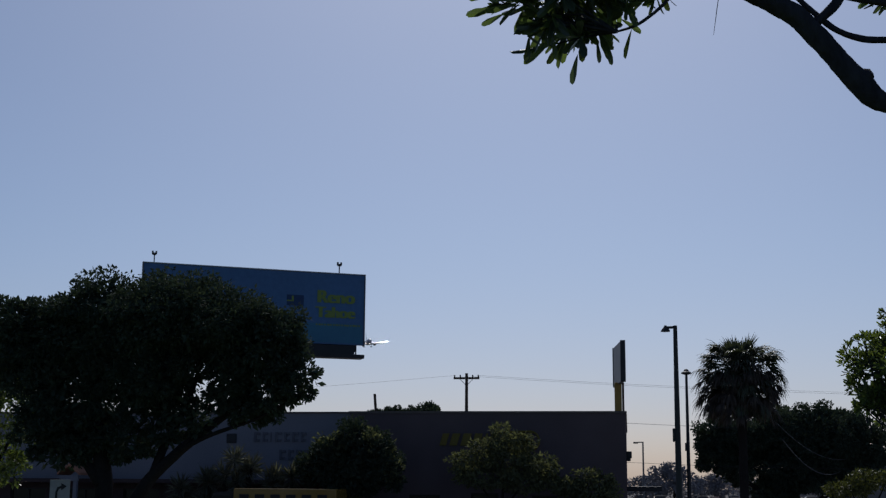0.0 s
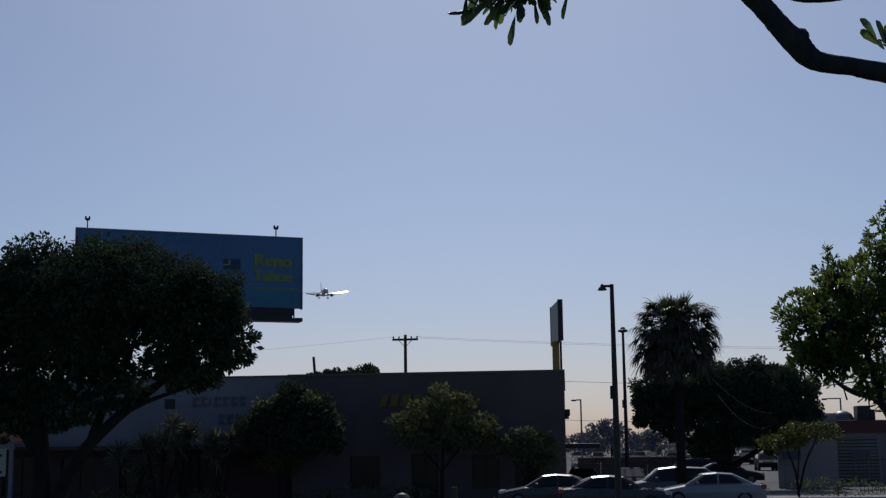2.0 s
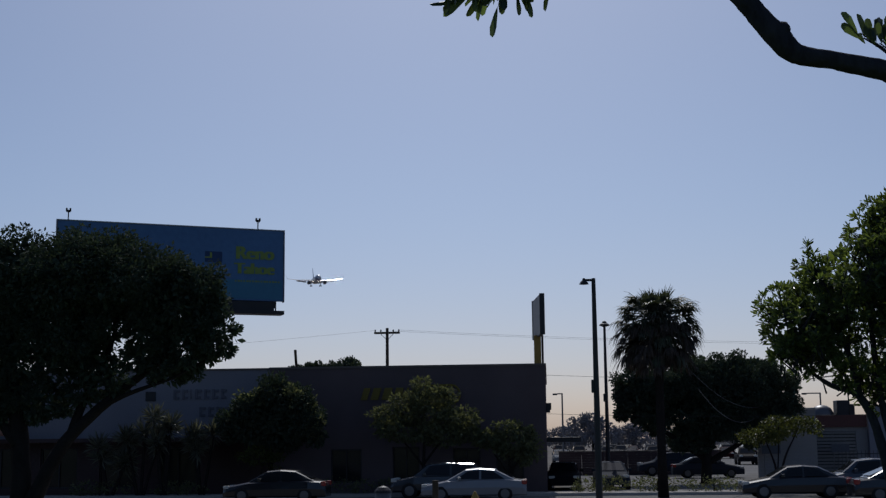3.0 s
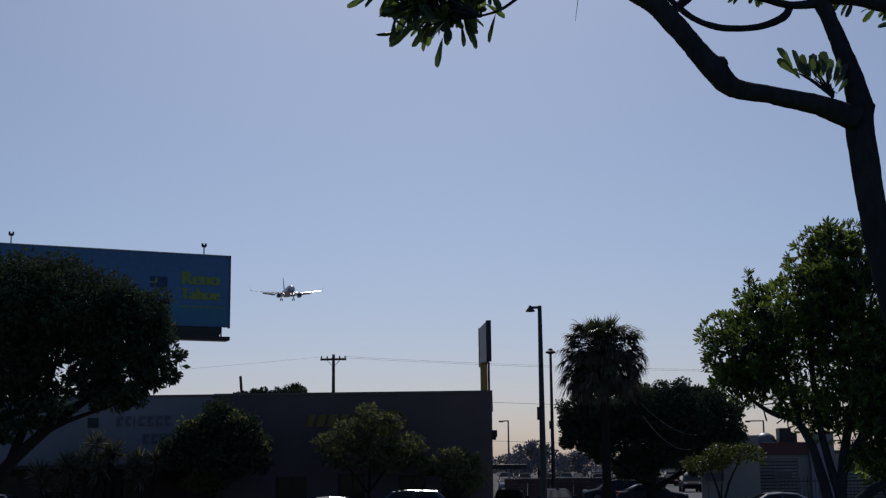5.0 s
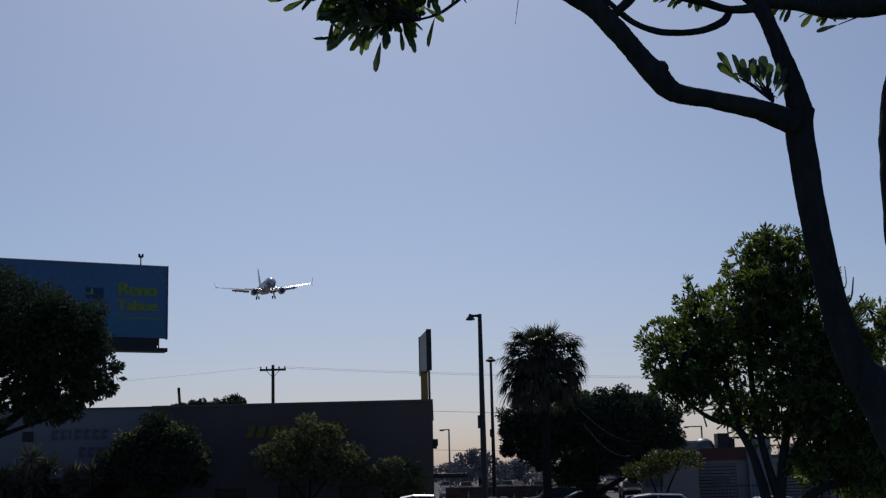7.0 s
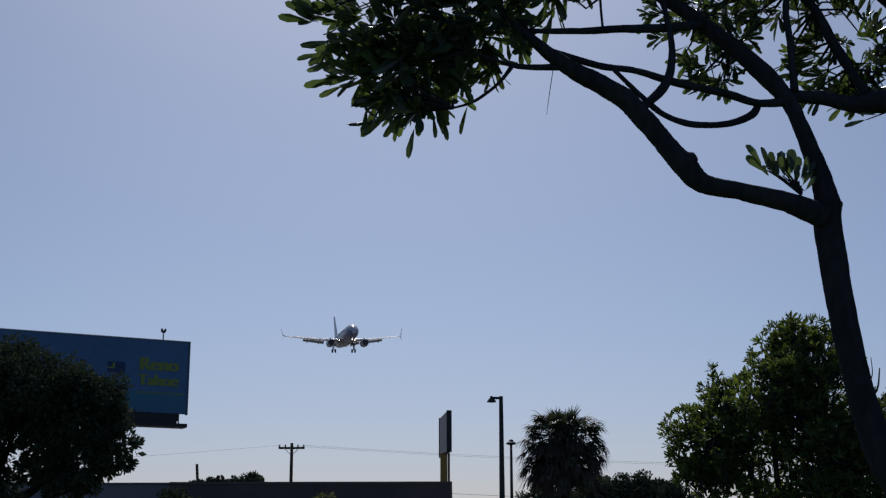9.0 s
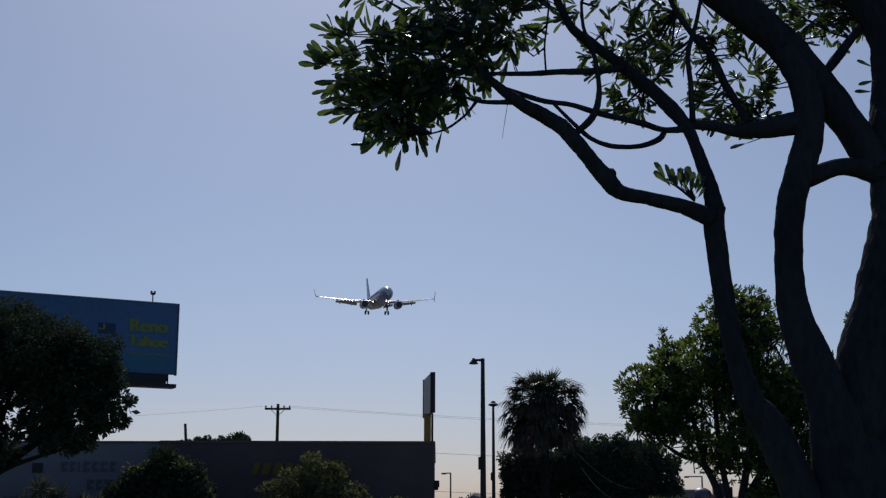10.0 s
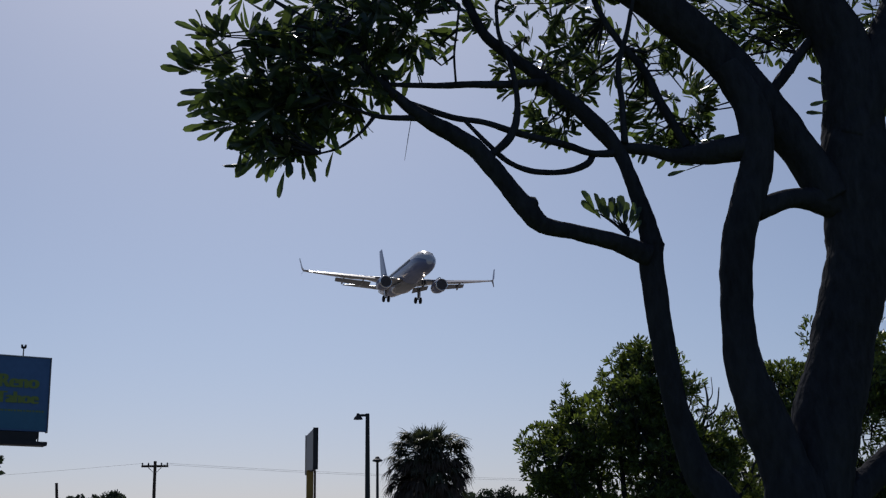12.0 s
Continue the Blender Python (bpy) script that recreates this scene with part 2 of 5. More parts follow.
LEAF_LONG = (np.array([(0, 0, 0), (0.25, -0.06, 0.02), (0.27, 0, 0), (0.25, 0.06, 0.02), (0.7, -0.122, 0.03), (0.72, 0, -0.01), (0.7, 0.122, 0.03), (0.93, -0.085, 0.0), (0.93, 0.085, 0.0), (1.0, 0, -0.04)]),
             [(0, 1, 2), (0, 2, 3), (1, 4, 5, 2), (2, 5, 6, 3), (4, 7, 9, 5), (5, 9, 8, 6)])
LEAF_SHORT = (np.array([(0, 0, 0), (0.55, -0.24, 0.06), (0.55, 0.24, 0.06), (1.0, 0, 0)]), [(0, 1, 3), (0, 3, 2)])


def leaves(name, places, ways, sizes, mat, parent, template=LEAF_SHORT, rng=None, label="", kind="stuff"):
    """Many leaves joined: place, direction and length of each."""
    rng = rng or np.random.default_rng(1)
    tv, tf = template
    n = len(places)
    d = ways / np.linalg.norm(ways, axis=1, keepdims=True)
    r = rng.normal(size=(n, 3))
    s = np.cross(d, r)
    s /= np.linalg.norm(s, axis=1, keepdims=True)
    u = np.cross(s, d)
    frame_ = np.stack([d, s, u], axis=1)
    v = np.einsum("kc,nci->nki", tv, frame_) * sizes[:, None, None] + places[:, None, :]
    k = len(tv)
    faces = [tuple(i * k + a for a in f) for i in range(n) for f in tf]
    me = bpy.data.meshes.new(name)
    me.from_pydata(v.reshape(-1, 3).tolist(), [], faces)
    me.materials.append(mat)
    ob = new(name, me)
    ob.parent = parent
    if label:
        ob["label"] = label
    if kind:
        ob["kind"] = kind
    return ob


def in_lobes(lobes, n, rng, shell=0.55, clump=(0.17, 0.34)):
    """Random places in ellipsoids (x, y, z, rx, ry, rz), thicker near the skin; returns places and outward ways."""
    vol = np.array([a[3] * a[4] * a[5] for a in lobes]) ** 0.75
    share = vol / vol.sum()
    # boughs: small leafy clumps scattered over each lobe
    m = max(34 * len(lobes), int(n ** 0.5 * 1.7))
    L = np.array(lobes)[rng.choice(len(lobes), m, p=share)]
    w = rng.normal(size=(m, 3))
    w /= np.linalg.norm(w, axis=1, keepdims=True)
    rad = shell + (1.0 - shell) * rng.random(m) ** 0.6
    c = L[:, :3] + w * L[:, 3:] * rad[:, None]
    size = L[:, 3:] * rng.uniform(*clump, m)[:, None]
    k = rng.integers(0, m, n)
    d = rng.normal(size=(n, 3))
    d /= np.maximum(np.linalg.norm(d, axis=1, keepdims=True), 1e-6)
    out = c[k] + d * size[k] * (0.35 + 0.75 * rng.random(n) ** 0.5)[:, None]
    return out, w[k] * 0.5 + d * 0.7


def heart_of(lobes, n, rng, fill=0.82):
    """Random places all through the inside of the lobes."""
    vol = np.array([a[3] * a[4] * a[5] for a in lobes])
    L = np.array(lobes)[rng.choice(len(lobes), n, p=vol / vol.sum())]
    w = rng.normal(size=(n, 3))
    w /= np.linalg.norm(w, axis=1, keepdims=True)
    return L[:, :3] + w * L[:, 3:] * (fill * rng.random(n) ** 0.4)[:, None], w


# ---- ground, road, lot ----
def sheet(name, x0, x1, y0, y1, z0, z1, mat, label, category="ground"):
    ob = part(name, boxes((x0, x1, y0, y1, z0, z1)), mat)
    return tagged(ob, label, category, kind="structure")


def build_ground():
    bm = bmesh.new()
    bmesh.ops.create_grid(bm, x_segments=24, y_segments=24, size=2600)
    tagged(part("ground", bm, GROUND), "flat pale dusty ground reaching to the horizon", "ground", kind="structure")
    # raised park lawn that falls towards the street
    bm = bmesh.new()
    ys = [-60, -20, 0, 10, 20, 28, 31, 34, 37, 40, 42.5, 44]
    zs = [1.1, 1.1, 1.1, 1.1, 1.1, 1.08, 1.02, 0.85, 0.62, 0.4, 0.22, 0.16]
    grid = []
    for y, z in zip(ys, zs):
        grid.append([bm.verts.new((x, y, z + 0.04 * noise.noise(Vector((x * 0.3, y * 0.3, 0))))) for x in range(-90, 91, 6)])
    for a, b in zip(grid, grid[1:]):
        for k in range(len(a) - 1):
            bm.faces.new((a[k], a[k + 1], b[k + 1], b[k]))
    tagged(part("lawn", bm, GRASS, smooth=True), "mown green park lawn sloping down to the street", "lawn", kind="structure")
    sheet("pavement_near", -90, 90, 44, 46, 0.02, 0.17, CONCRETE, "pale concrete pavement along the park", "pavement")
    sheet("road", -120, 120, 46.004, 63.4, 0.0, 0.012, ASPHALT, "grey asphalt street with worn lane lines", "road")
    for i in range(-14, 15):
        sheet("lane_line", i * 6 - 1.5, i * 6 + 1.5, 53.54, 53.66, 0.0, 0.017, PAINT_LINE, "worn pale lane line on asphalt", "road marking")
    sheet("pavement_far", -90, 90, 63.404, 65.2, 0.0, 0.15, CONCRETE, "sunlit pale concrete pavement with kerb", "pavement")
    sheet("parking_lot", 0.6, 60, 65.204, 190, 0.0, 0.012, ASPHALT_LOT, "grey asphalt parking lot", "road")
    sheet("planting_bed", -60, -0.3, 65.204, 66.6, 0.0, 0.12, GROUND, "dry earth planting bed before the shop wall", "ground")


build_ground()


# ---- buildings ----
def wall_panels(parent, x0, x1, y, z0, z1, openings, mat, depth=0.3):
    """A front wall with real openings (x0, x1, z0, z1); the glass sits back in them."""
    xs = sorted({x0, x1, *[o[0] for o in openings], *[o[1] for o in openings]})
    for a, b in zip(xs, xs[1:]):
        hole = next((o for o in openings if o[0] <= a and b <= o[1]), None)
        if hole:
            if hole[2] > z0:
                part("wall_panel", boxes((a, b, y, y + depth, z0, hole[2])), mat, parent)
            part("wall_panel", boxes((a, b, y, y + depth, hole[3], z1)), mat, parent)
        else:
            part("wall_panel", boxes((a, b, y, y + depth, z0, z1)), mat, parent)
    for a, b, c, d in openings:
        w = part("window", boxes((a, b, y + 0.18, y + 0.2, c, d)), GLASS_DARK, parent, "dark reflecting shop window")
        part("frame", boxes((a, b, y + 0.1, y + 0.17, c, c + 0.08), (a, b, y + 0.1, y + 0.17, d - 0.08, d), (a, a + 0.07, y + 0.1, y + 0.17, c + 0.08, d - 0.08), (b - 0.07, b, y + 0.1, y + 0.17, c + 0.08, d - 0.08), ((a + b) / 2 - 0.03, (a + b) / 2 + 0.03, y + 0.1, y + 0.17, c + 0.08, d - 0.08)), METAL_DARK, w)


def build_shop():
    shop = thing("shop_building", pose(0, 67, 0), "flat-roofed charcoal stucco shop with faded yellow lettering", "building")
    wall_panels(shop, -14.4, -0.12, 0, 0, 6.45, [(-4.9, -3.5, 0.6, 2.3), (-2.7, -1.3, 0.6, 2.3), (-8.0, -6.6, 0.1, 2.4), (-11.2, -9.6, 0.6, 2.3)], STUCCO_DARK)
    part("wall", boxes((-0.42, -0.12, 0.3, 24, 0, 6.45)), STUCCO_DARK, shop)
    part("wall", boxes((-14.4, -0.12, 24, 24.3, 0, 6.45)), STUCCO_DARK, shop)
    part("roof", boxes((-14.4, -0.42, 0.3, 24, 6.0, 6.2)), ROOF_TRIM, shop)
    part("parapet_cap", boxes((-14.45, -0.06, -0.05, 0.35, 6.45, 6.56), (-0.47, -0.06, 0.35, 24.3, 6.45, 6.56)), ROOF_TRIM, shop, "weathered metal parapet cap")
    part("wall_lamp", boxes((-0.12, 0.16, 0.4, 0.75, 4.2, 4.55), (-0.12, 0.1, 0.3, 0.5, 4.05, 4.2), bevel=0.03), METAL_DARK, shop)
    part("awning", boxes((-0.12, 1.7, 3, 9, 2.55, 2.8), bevel=0.03), METAL_DARK, shop)
    # slanted yellow letter bars of the shop's sign
    x = -9.65
    for w, tall in [(0.34, 0.62), (0.40, 0.62), (0.42, 0.62), (0.40, 0.62), (0.12, 0.62), (0.42, 0.62), (0.4, 0.62), (0.42, 0.62), (0.34, 0.62)]:
        bm = boxes((x, x + w, -0.08, -0.003, 4.8, 4.8 + tall), bevel=0.015)
        for v in bm.verts:
            v.co.x += (v.co.z - 4.8) * 0.3
        box(bm, x + w * 0.36, x + w * 0.62, -0.1, -0.081, 4.95, 5.2)
        part("letter_bar", bm, SIGN_YELLOW, shop, "faded yellow letter block")
        x += w + 0.17
    bm = bmesh.new()
    ring = [((-7.0, -0.06, 5.5), 0.045), ((-5.2, -0.06, 5.52), 0.05)] + [((-5.0 + 0.5 * math.cos(a), -0.06, 5.05 + 0.48 * math.sin(a)), 0.055) for a in [math.radians(80 - 17 * k) for k in range(10)]] + [((-5.6, -0.06, 4.58), 0.04)]
    part("sign_swoosh", ring_tube(bm, ring, 6), SIGN_YELLOW, shop, "faded yellow curved emblem")


def build_pale_shop():
    shop = thing("pale_building", pose(0, 67.3, 0), "pale grey stucco building with dark red-brown base", "building")
    part("wall", boxes((-48, -14.45, 0, 0.3, 2.95, 6.45)), STUCCO_PALE, shop)
    part("wall", boxes((-48, -47.7, 0.3, 22, 0, 6.45)), STUCCO_PALE, shop)
    part("roof", boxes((-47.7, -14.45, 0.3, 22, 6.1, 6.3)), ROOF_TRIM, shop)
    part("parapet_cap", boxes((-48.05, -14.46, -0.05, 0.35, 6.45, 6.55)), ROOF_TRIM, shop)
    part("soffit", boxes((-48, -14.45, -0.9, -0.004, 2.8, 3.0)), STUCCO_BROWN, shop)
    bays = [(-46 + 3.2 * i, -44 + 3.2 * i, 0.4, 2.5) for i in range(9)]
    wall_panels(shop, -48, -14.45, 0.304, 0, 2.8, bays, STUCCO_BROWN)
    for z, x, widths in [(4.97, -19.6, (0.34, 0.3, 0.12, 0.36, 0.3, 0.34, 0.3)), (4.05, -18.2, (0.34, 0.3, 0.32, 0.28, 0.34, 0.3))]:
        for w in widths:
            bm = boxes((x, x + w * 0.4, -0.06, -0.003, z, z + 0.52), bevel=0.012)
            if w > 0.2:
                box(bm, x + w * 0.41, x + w, -0.06, -0.003, z + 0.36, z + 0.5, 0.012)
                box(bm, x + w * 0.41, x + w * 0.9, -0.06, -0.003, z + 0.02, z + 0.15, 0.012)
            part("letter_bar", bm, LETTER_DIM, shop, "dark raised letter block")
            x += w + 0.13
    part("wall_vent", boxes((-21.1, -20.55, -0.05, -0.003, 4.9, 5.4), bevel=0.02), METAL_DARK, shop)


def build_porch():
    p = thing("entrance_porch", pose(-28.82, 65.4, 0), "small gabled entrance porch with terracotta roof", "porch")
    w, z0, z1 = 0.61, 3.29, 3.77
    bm = bmesh.new()
    front, back = ([bm.verts.new((x, y, z)) for x, z in ((-w, z0), (0, z1), (w, z0), (w, z0 - 0.12), (0, z1 - 0.14), (-w, z0 - 0.12))] for y in (-0.4, 1.3))
    bm.faces.new(front), bm.faces.new(back[::-1])
    for k in range(6):
        bm.faces.new((front[k], back[k], back[(k + 1) % 6], front[(k + 1) % 6]))
    bmesh.ops.recalc_face_normals(bm, faces=bm.faces)
    part("roof", bm, TERRACOTTA, p, "faded terracotta gable roof")
    part("beam", boxes((-w + 0.1, w - 0.1, -0.3, -0.15, z0 - 0.42, z0 - 0.14), bevel=0.01), STUCCO_PALE, p)
    for x in (-w + 0.15, w - 0.35):
        part("post", boxes((x, x + 0.2, -0.32, -0.12, 0, z0 - 0.424), bevel=0.015), STUCCO_PALE, p)


def build_red_band_building():
    b = thing("red_band_building", pose(0, 0, 0), "low grey building with red fascia and slatted shutters", "building")
    part("wall", boxes((16.0, 16.3, 85.3, 100, 0, 4.0)), BLOCK_GREY, b)
    wall_panels(b, 16.0, 34, 85, 0, 3.25, [(16.6, 19.4, 0.2, 3.0), (22.0, 25.4, 0.2, 3.0), (27, 31, 0.2, 3.0)], BLOCK_GREY)
    for x0, x1 in [(16.6, 19.4), (22.0, 25.4), (27, 31)]:
        for i in range(13):
            part("slat", boxes((x0, x1, 85.02, 85.09, 0.3 + 0.21 * i, 0.46 + 0.21 * i), bevel=0.012), METAL_GREY, b)
    part("fascia", boxes((15.97, 20.05, 84.75, 85.3, 3.254, 4.02), bevel=0.02), FASCIA_RED, b, "faded red metal fascia band")
    part("roof", boxes((16.3, 34, 85.3, 100, 3.3, 3.5)), ROOF_TRIM, b)
    part("pier", boxes((20.1, 21.6, 84.5, 84.996, 0, 4.6), bevel=0.02), STUCCO_PALE, b, "pale stucco pier")
    part("roof_tank", tube([((17.9, 87.7, 3.5), 0.78), ((17.9, 87.7, 4.2), 0.76), ((17.9, 87.7, 4.5), 0.6), ((17.9, 87.7, 4.66), 0.34), ((17.9, 87.7, 4.72), 0.06)], 16), METAL_GREY, b, "domed grey rooftop tank", smooth=True)
    part("roof_unit", boxes((18.75, 19.5, 87, 88.2, 3.5, 5.0), (19.52, 19.9, 87.1, 88.0, 3.5, 4.75), bevel=0.05), METAL_DARK, b, "dark rooftop air unit")
    wall = thing("block_wall", pose(0, 0, 0), "plain grey concrete block yard wall", "wall", kind="structure")
    for r in range(21):
        part("course", boxes((12.45, 15.95, 80 + 0.006 * (r % 2), 80.2, 0.205 * r, 0.205 * r + 0.2), bevel=0.006), BLOCK_GREY, wall)
    part("coping", boxes((12.4, 15.97, 79.97, 80.23, 4.306, 4.4), bevel=0.01), CONCRETE, wall)
    part("wall", boxes((15.7, 15.95, 80.21, 84.9, 0, 4.3)), BLOCK_GREY, wall)


def build_fence():
    f = thing("metal_fence", pose(0, 70, 0), "dark metal picket fence beside parking lot", "fence")
    part("rail", boxes((15, 30, -0.02, 0.02, 0.2, 0.25), (15, 30, -0.02, 0.02, 1.75, 1.8)), METAL_DARK, f)
    me = None
    for i in range(76):
        x = 15 + i * 0.2
        if me is None:
            p = part("picket", boxes((-0.012, 0.012, -0.05, -0.022, 0.05, 1.95)), METAL_DARK, f)
            me = p.data
        else:
            p = new("picket", me)
            p.parent = f
        p.location = (x, 0, 0)


def build_lot_wall():
    w = thing("lot_wall", pose(0, 98, 0), "low dark red-brown block wall across the parking lot", "wall", kind="structure")
    for i in range(7):
        for r in range(9):
            part("block_course", boxes((0.7 + i * 1.7, 2.38 + i * 1.7, 0.006 * (r % 2), 0.2, 0.012 + 0.19 * r, 0.012 + 0.19 * r + 0.184), bevel=0.006), STUCCO_BROWN, w)
    part("coping", boxes((0.66, 12.6, -0.03, 0.23, 1.724, 1.8), bevel=0.01), ROOF_TRIM, w)


build_shop()
build_pale_shop()
build_porch()
build_red_band_building()
build_fence()
build_lot_wall()


# ---- billboard, poles, signs ----
def text_mesh(name, text, size, mat, parent, m, extrude=0.012, offset=0.0):
    cu = bpy.data.curves.new(name, "FONT")
    cu.body, cu.size, cu.extrude, cu.offset = text, size, extrude, offset
    tmp = bpy.data.objects.new(name, cu)
    me = bpy.data.meshes.new_from_object(tmp)
    bpy.data.objects.remove(tmp)
    me.materials.clear()
    me.materials.append(mat)
    ob = new(name, me)
    ob.parent = parent
    ob.matrix_basis = m
    return ob


def build_billboard():
    # face 13.6 m by 4.4 m, its far end turned away
    turn = math.degrees(math.atan2(6.0, 12.0))
    b = thing("billboard", pose(-28.0, 72.0, 11.2, 0, 0, turn), "large blue roadside billboard with yellow-green lettering", "billboard")
    W_, H = 13.42, 4.34
    part("panel", boxes((0, W_, 0.0, 0.25, 0, H), bevel=0.01), BILL_BLUE, b, "printed deep blue advertising face")
    part("artwork_band", boxes((4.0, W_ - 0.1, -0.012, -0.004, 0.1, 1.25)), BILL_TEAL, b, "teal lower band of the print")
    part("artwork_block", boxes((W_ - 4.85, W_ - 3.8, -0.012, -0.004, 2.25, 2.9)), BILL_NAVY, b, "dark printed block")
    # a line of small print, too small to read
    for k in range(16):
        x = W_ - 3.02 + k * 0.178
        part("print_bar", boxes((x, x + 0.1 + 0.04 * (k % 3 == 1), -0.02, -0.014, 1.12, 1.22)), BILL_YELLOW, b, "small yellow print")
    part("print_bar", boxes((W_ - 4.85, W_ - 4.45, -0.02, -0.014, 2.5, 2.58), (W_ - 4.55, W_ - 4.42, -0.02, -0.014, 2.5, 2.84)), BILL_YELLOW, b, "small yellow print")
    for shift in (-0.07, 0.0, 0.07):
        text_mesh("lettering", "Reno", 1.11, BILL_YELLOW, b, pose(W_ - 2.98 + shift, -0.02 - shift * 0.05, 2.52, 90))
        text_mesh("lettering", "Tahoe", 0.95, BILL_YELLOW, b, pose(W_ - 3.02 + shift, -0.02 - shift * 0.05, 1.62, 90))
    part("edge_trim", boxes((-0.06, 0, -0.05, 0.3, -0.05, H + 0.06), (W_, W_ + 0.06, -0.05, 0.3, -0.05, H + 0.06)), METAL_GREY, b)
    part("top_trim", boxes((0, W_, -0.05, 0.3, H, H + 0.06), bevel=0.02), POLISHED, b, "bare metal top trim")
    part("back_panel", boxes((0.1, W_ - 0.1, 1.6, 1.8, 0, H)), METAL_DARK, b)
    part("catwalk", boxes((0, W_ - 0.2, -1.0, -0.06, -0.9, -0.8), (0, W_ - 0.2, -1.02, -0.96, -0.8, -0.68)), METAL_DARK, b, "steel maintenance catwalk")
    part("apron", boxes((0.2, W_ - 0.58, -0.05, 0.2, -0.58, -0.06), (0.2, W_ - 2.7, -0.05, 0.2, -0.7, -0.58), (W_ - 1.5, W_ - 0.58, -0.05, 0.2, -0.7, -0.58)), METAL_DARK, b)
    for i in range(12):
        x = 0.05 + i * (W_ - 0.56) / 11
        part("bracket", boxes((x, x + 0.07, -0.9, 0.25, -0.8, -0.7), (x, x + 0.07, -0.02, 0.05, -0.7, -0.02)), METAL_DARK, b)
    for x in (0.6, W_ - 1.55):
        part("lamp_mast", boxes((x, x + 0.06, 0.4, 0.46, H - 0.5, H + 0.62), (x - 0.08, x + 0.14, 0.38, 0.48, H + 0.56, H + 0.7), (x - 0.12, x - 0.03, 0.35, 0.5, H + 0.62, H + 0.8), (x + 0.09, x + 0.18, 0.35, 0.5, H + 0.62, H + 0.8)), METAL_DARK, b, "small double lamp mast on the top edge")
    part("pole", tube([((6.5, 0.9, -11.2), 0.45), ((6.5, 0.9, 2.0), 0.42)], 18), METAL_GREY, b)
    part("beam", boxes((0.3, W_ - 0.3, 0.7, 1.1, -0.35, -0.05)), METAL_DARK, b)


def build_pylon_sign():
    s = thing("pylon_sign", pose(-0.42, 68.4, 0), "grey two-faced pylon sign on yellow steel post", "sign")
    part("post", boxes((-0.25, 0.12, -0.25, 0.25, 0, 8.1), bevel=0.02), YELLOW_PAINT, s, "weathered yellow steel post")
    part("post", boxes((0.135, 0.25, -0.2, 0.2, 0, 8.1), bevel=0.02), RUSTY, s, "rusty steel side post")
    body = part("cabinet", boxes((-0.1, 0.1, -1.9, 1.9, 8.02, 10.1), bevel=0.04), SIGN_FACE, s)
    body.rotation_euler = (0, 0, radians(6.5))
    for y0, y1 in ((-1.95, -1.904), (1.904, 1.95)):
        trim = part("edge_trim", boxes((-0.13, 0.13, y0, y1, 8.0, 10.12)), METAL_DARK, s)
        trim.rotation_euler = (0, 0, radians(6.5))


def build_light_pole(x, y, top, arm, mat):
    p = thing("parking_light_pole", pose(x, y, 0.0), "tall weathered steel light pole with one lamp head", "light pole")
    part("shaft", tube([((0, 0, 0), 0.125), ((0, 0, top * 0.35), 0.11), ((0, 0, top), 0.07)], 10), mat, p)
    part("base", boxes((-0.3, 0.3, -0.3, 0.3, 0, 0.7), bevel=0.05), CONCRETE, p, "round-edged concrete footing")
    part("arm", boxes((-arm, 0.02, -0.04, 0.04, top - 0.1, top - 0.02)), mat, p)
    if arm > 0.2:
        part("lamp_head", tube([((-arm, 0, top - 0.22), 0.02), ((-arm, 0, top - 0.2), 0.17), ((-arm, 0, top - 0.13), 0.13), ((-arm, 0, top - 0.05), 0.06), ((-arm, 0, top + 0.01), 0.04)], 14), METAL_DARK, p, "dark shallow bell-shaped lamp head")
    else:
        part("lamp_head", tube([((0, 0, top - 0.16), 0.05), ((0, 0, top - 0.08), 0.30), ((0, 0, top), 0.27), ((0, 0, top + 0.06), 0.16), ((0, 0, top + 0.16), 0.1), ((0, 0, top + 0.2), 0.02)], 14), METAL_DARK, p, "dark mushroom lamp head")
    part("cable_box", boxes((-0.17, -0.08, -0.08, 0.08, top * 0.52, top * 0.52 + 0.45), bevel=0.02), METAL_DARK, p)


def build_utility_pole():
    u = thing("utility_pole", pose(-15.4, 125, 0), "old wooden utility pole with crossarm and insulators", "utility pole")
    part("pole", tube([((0, 0, 0), 0.2), ((0, 0, 13.5), 0.14)], 10), POLE_WOOD, u)
    part("crossarm", boxes((-1.25, 1.25, -0.2, -0.08, 12.92, 13.12)), POLE_WOOD, u)
    part("brace", tube([((-0.6, -0.1, 12.9), 0.03), ((0, -0.1, 12.3), 0.03), ((0.6, -0.1, 12.9), 0.03)], 6), METAL_DARK, u)
    for x in (-1.15, -0.6, 0.6, 1.15):
        part("insulator", tube([((x, -0.14, 13.1), 0.05), ((x, -0.14, 13.25), 0.08), ((x, -0.14, 13.35), 0.04)], 8), METAL_DARK, u)


def build_wire(name, a, b, sag, r=0.009):
    a, b = Vector(a), Vector(b)
    rows = [(tuple(a.lerp(b, k / 16) - Vector((0, 0, sag * 4 * (k / 16) * (1 - k / 16)))), r) for k in range(17)]
    tagged(part(name, tube(rows, 5), METAL_DARK), "thin dark overhead power line between poles", "cable")


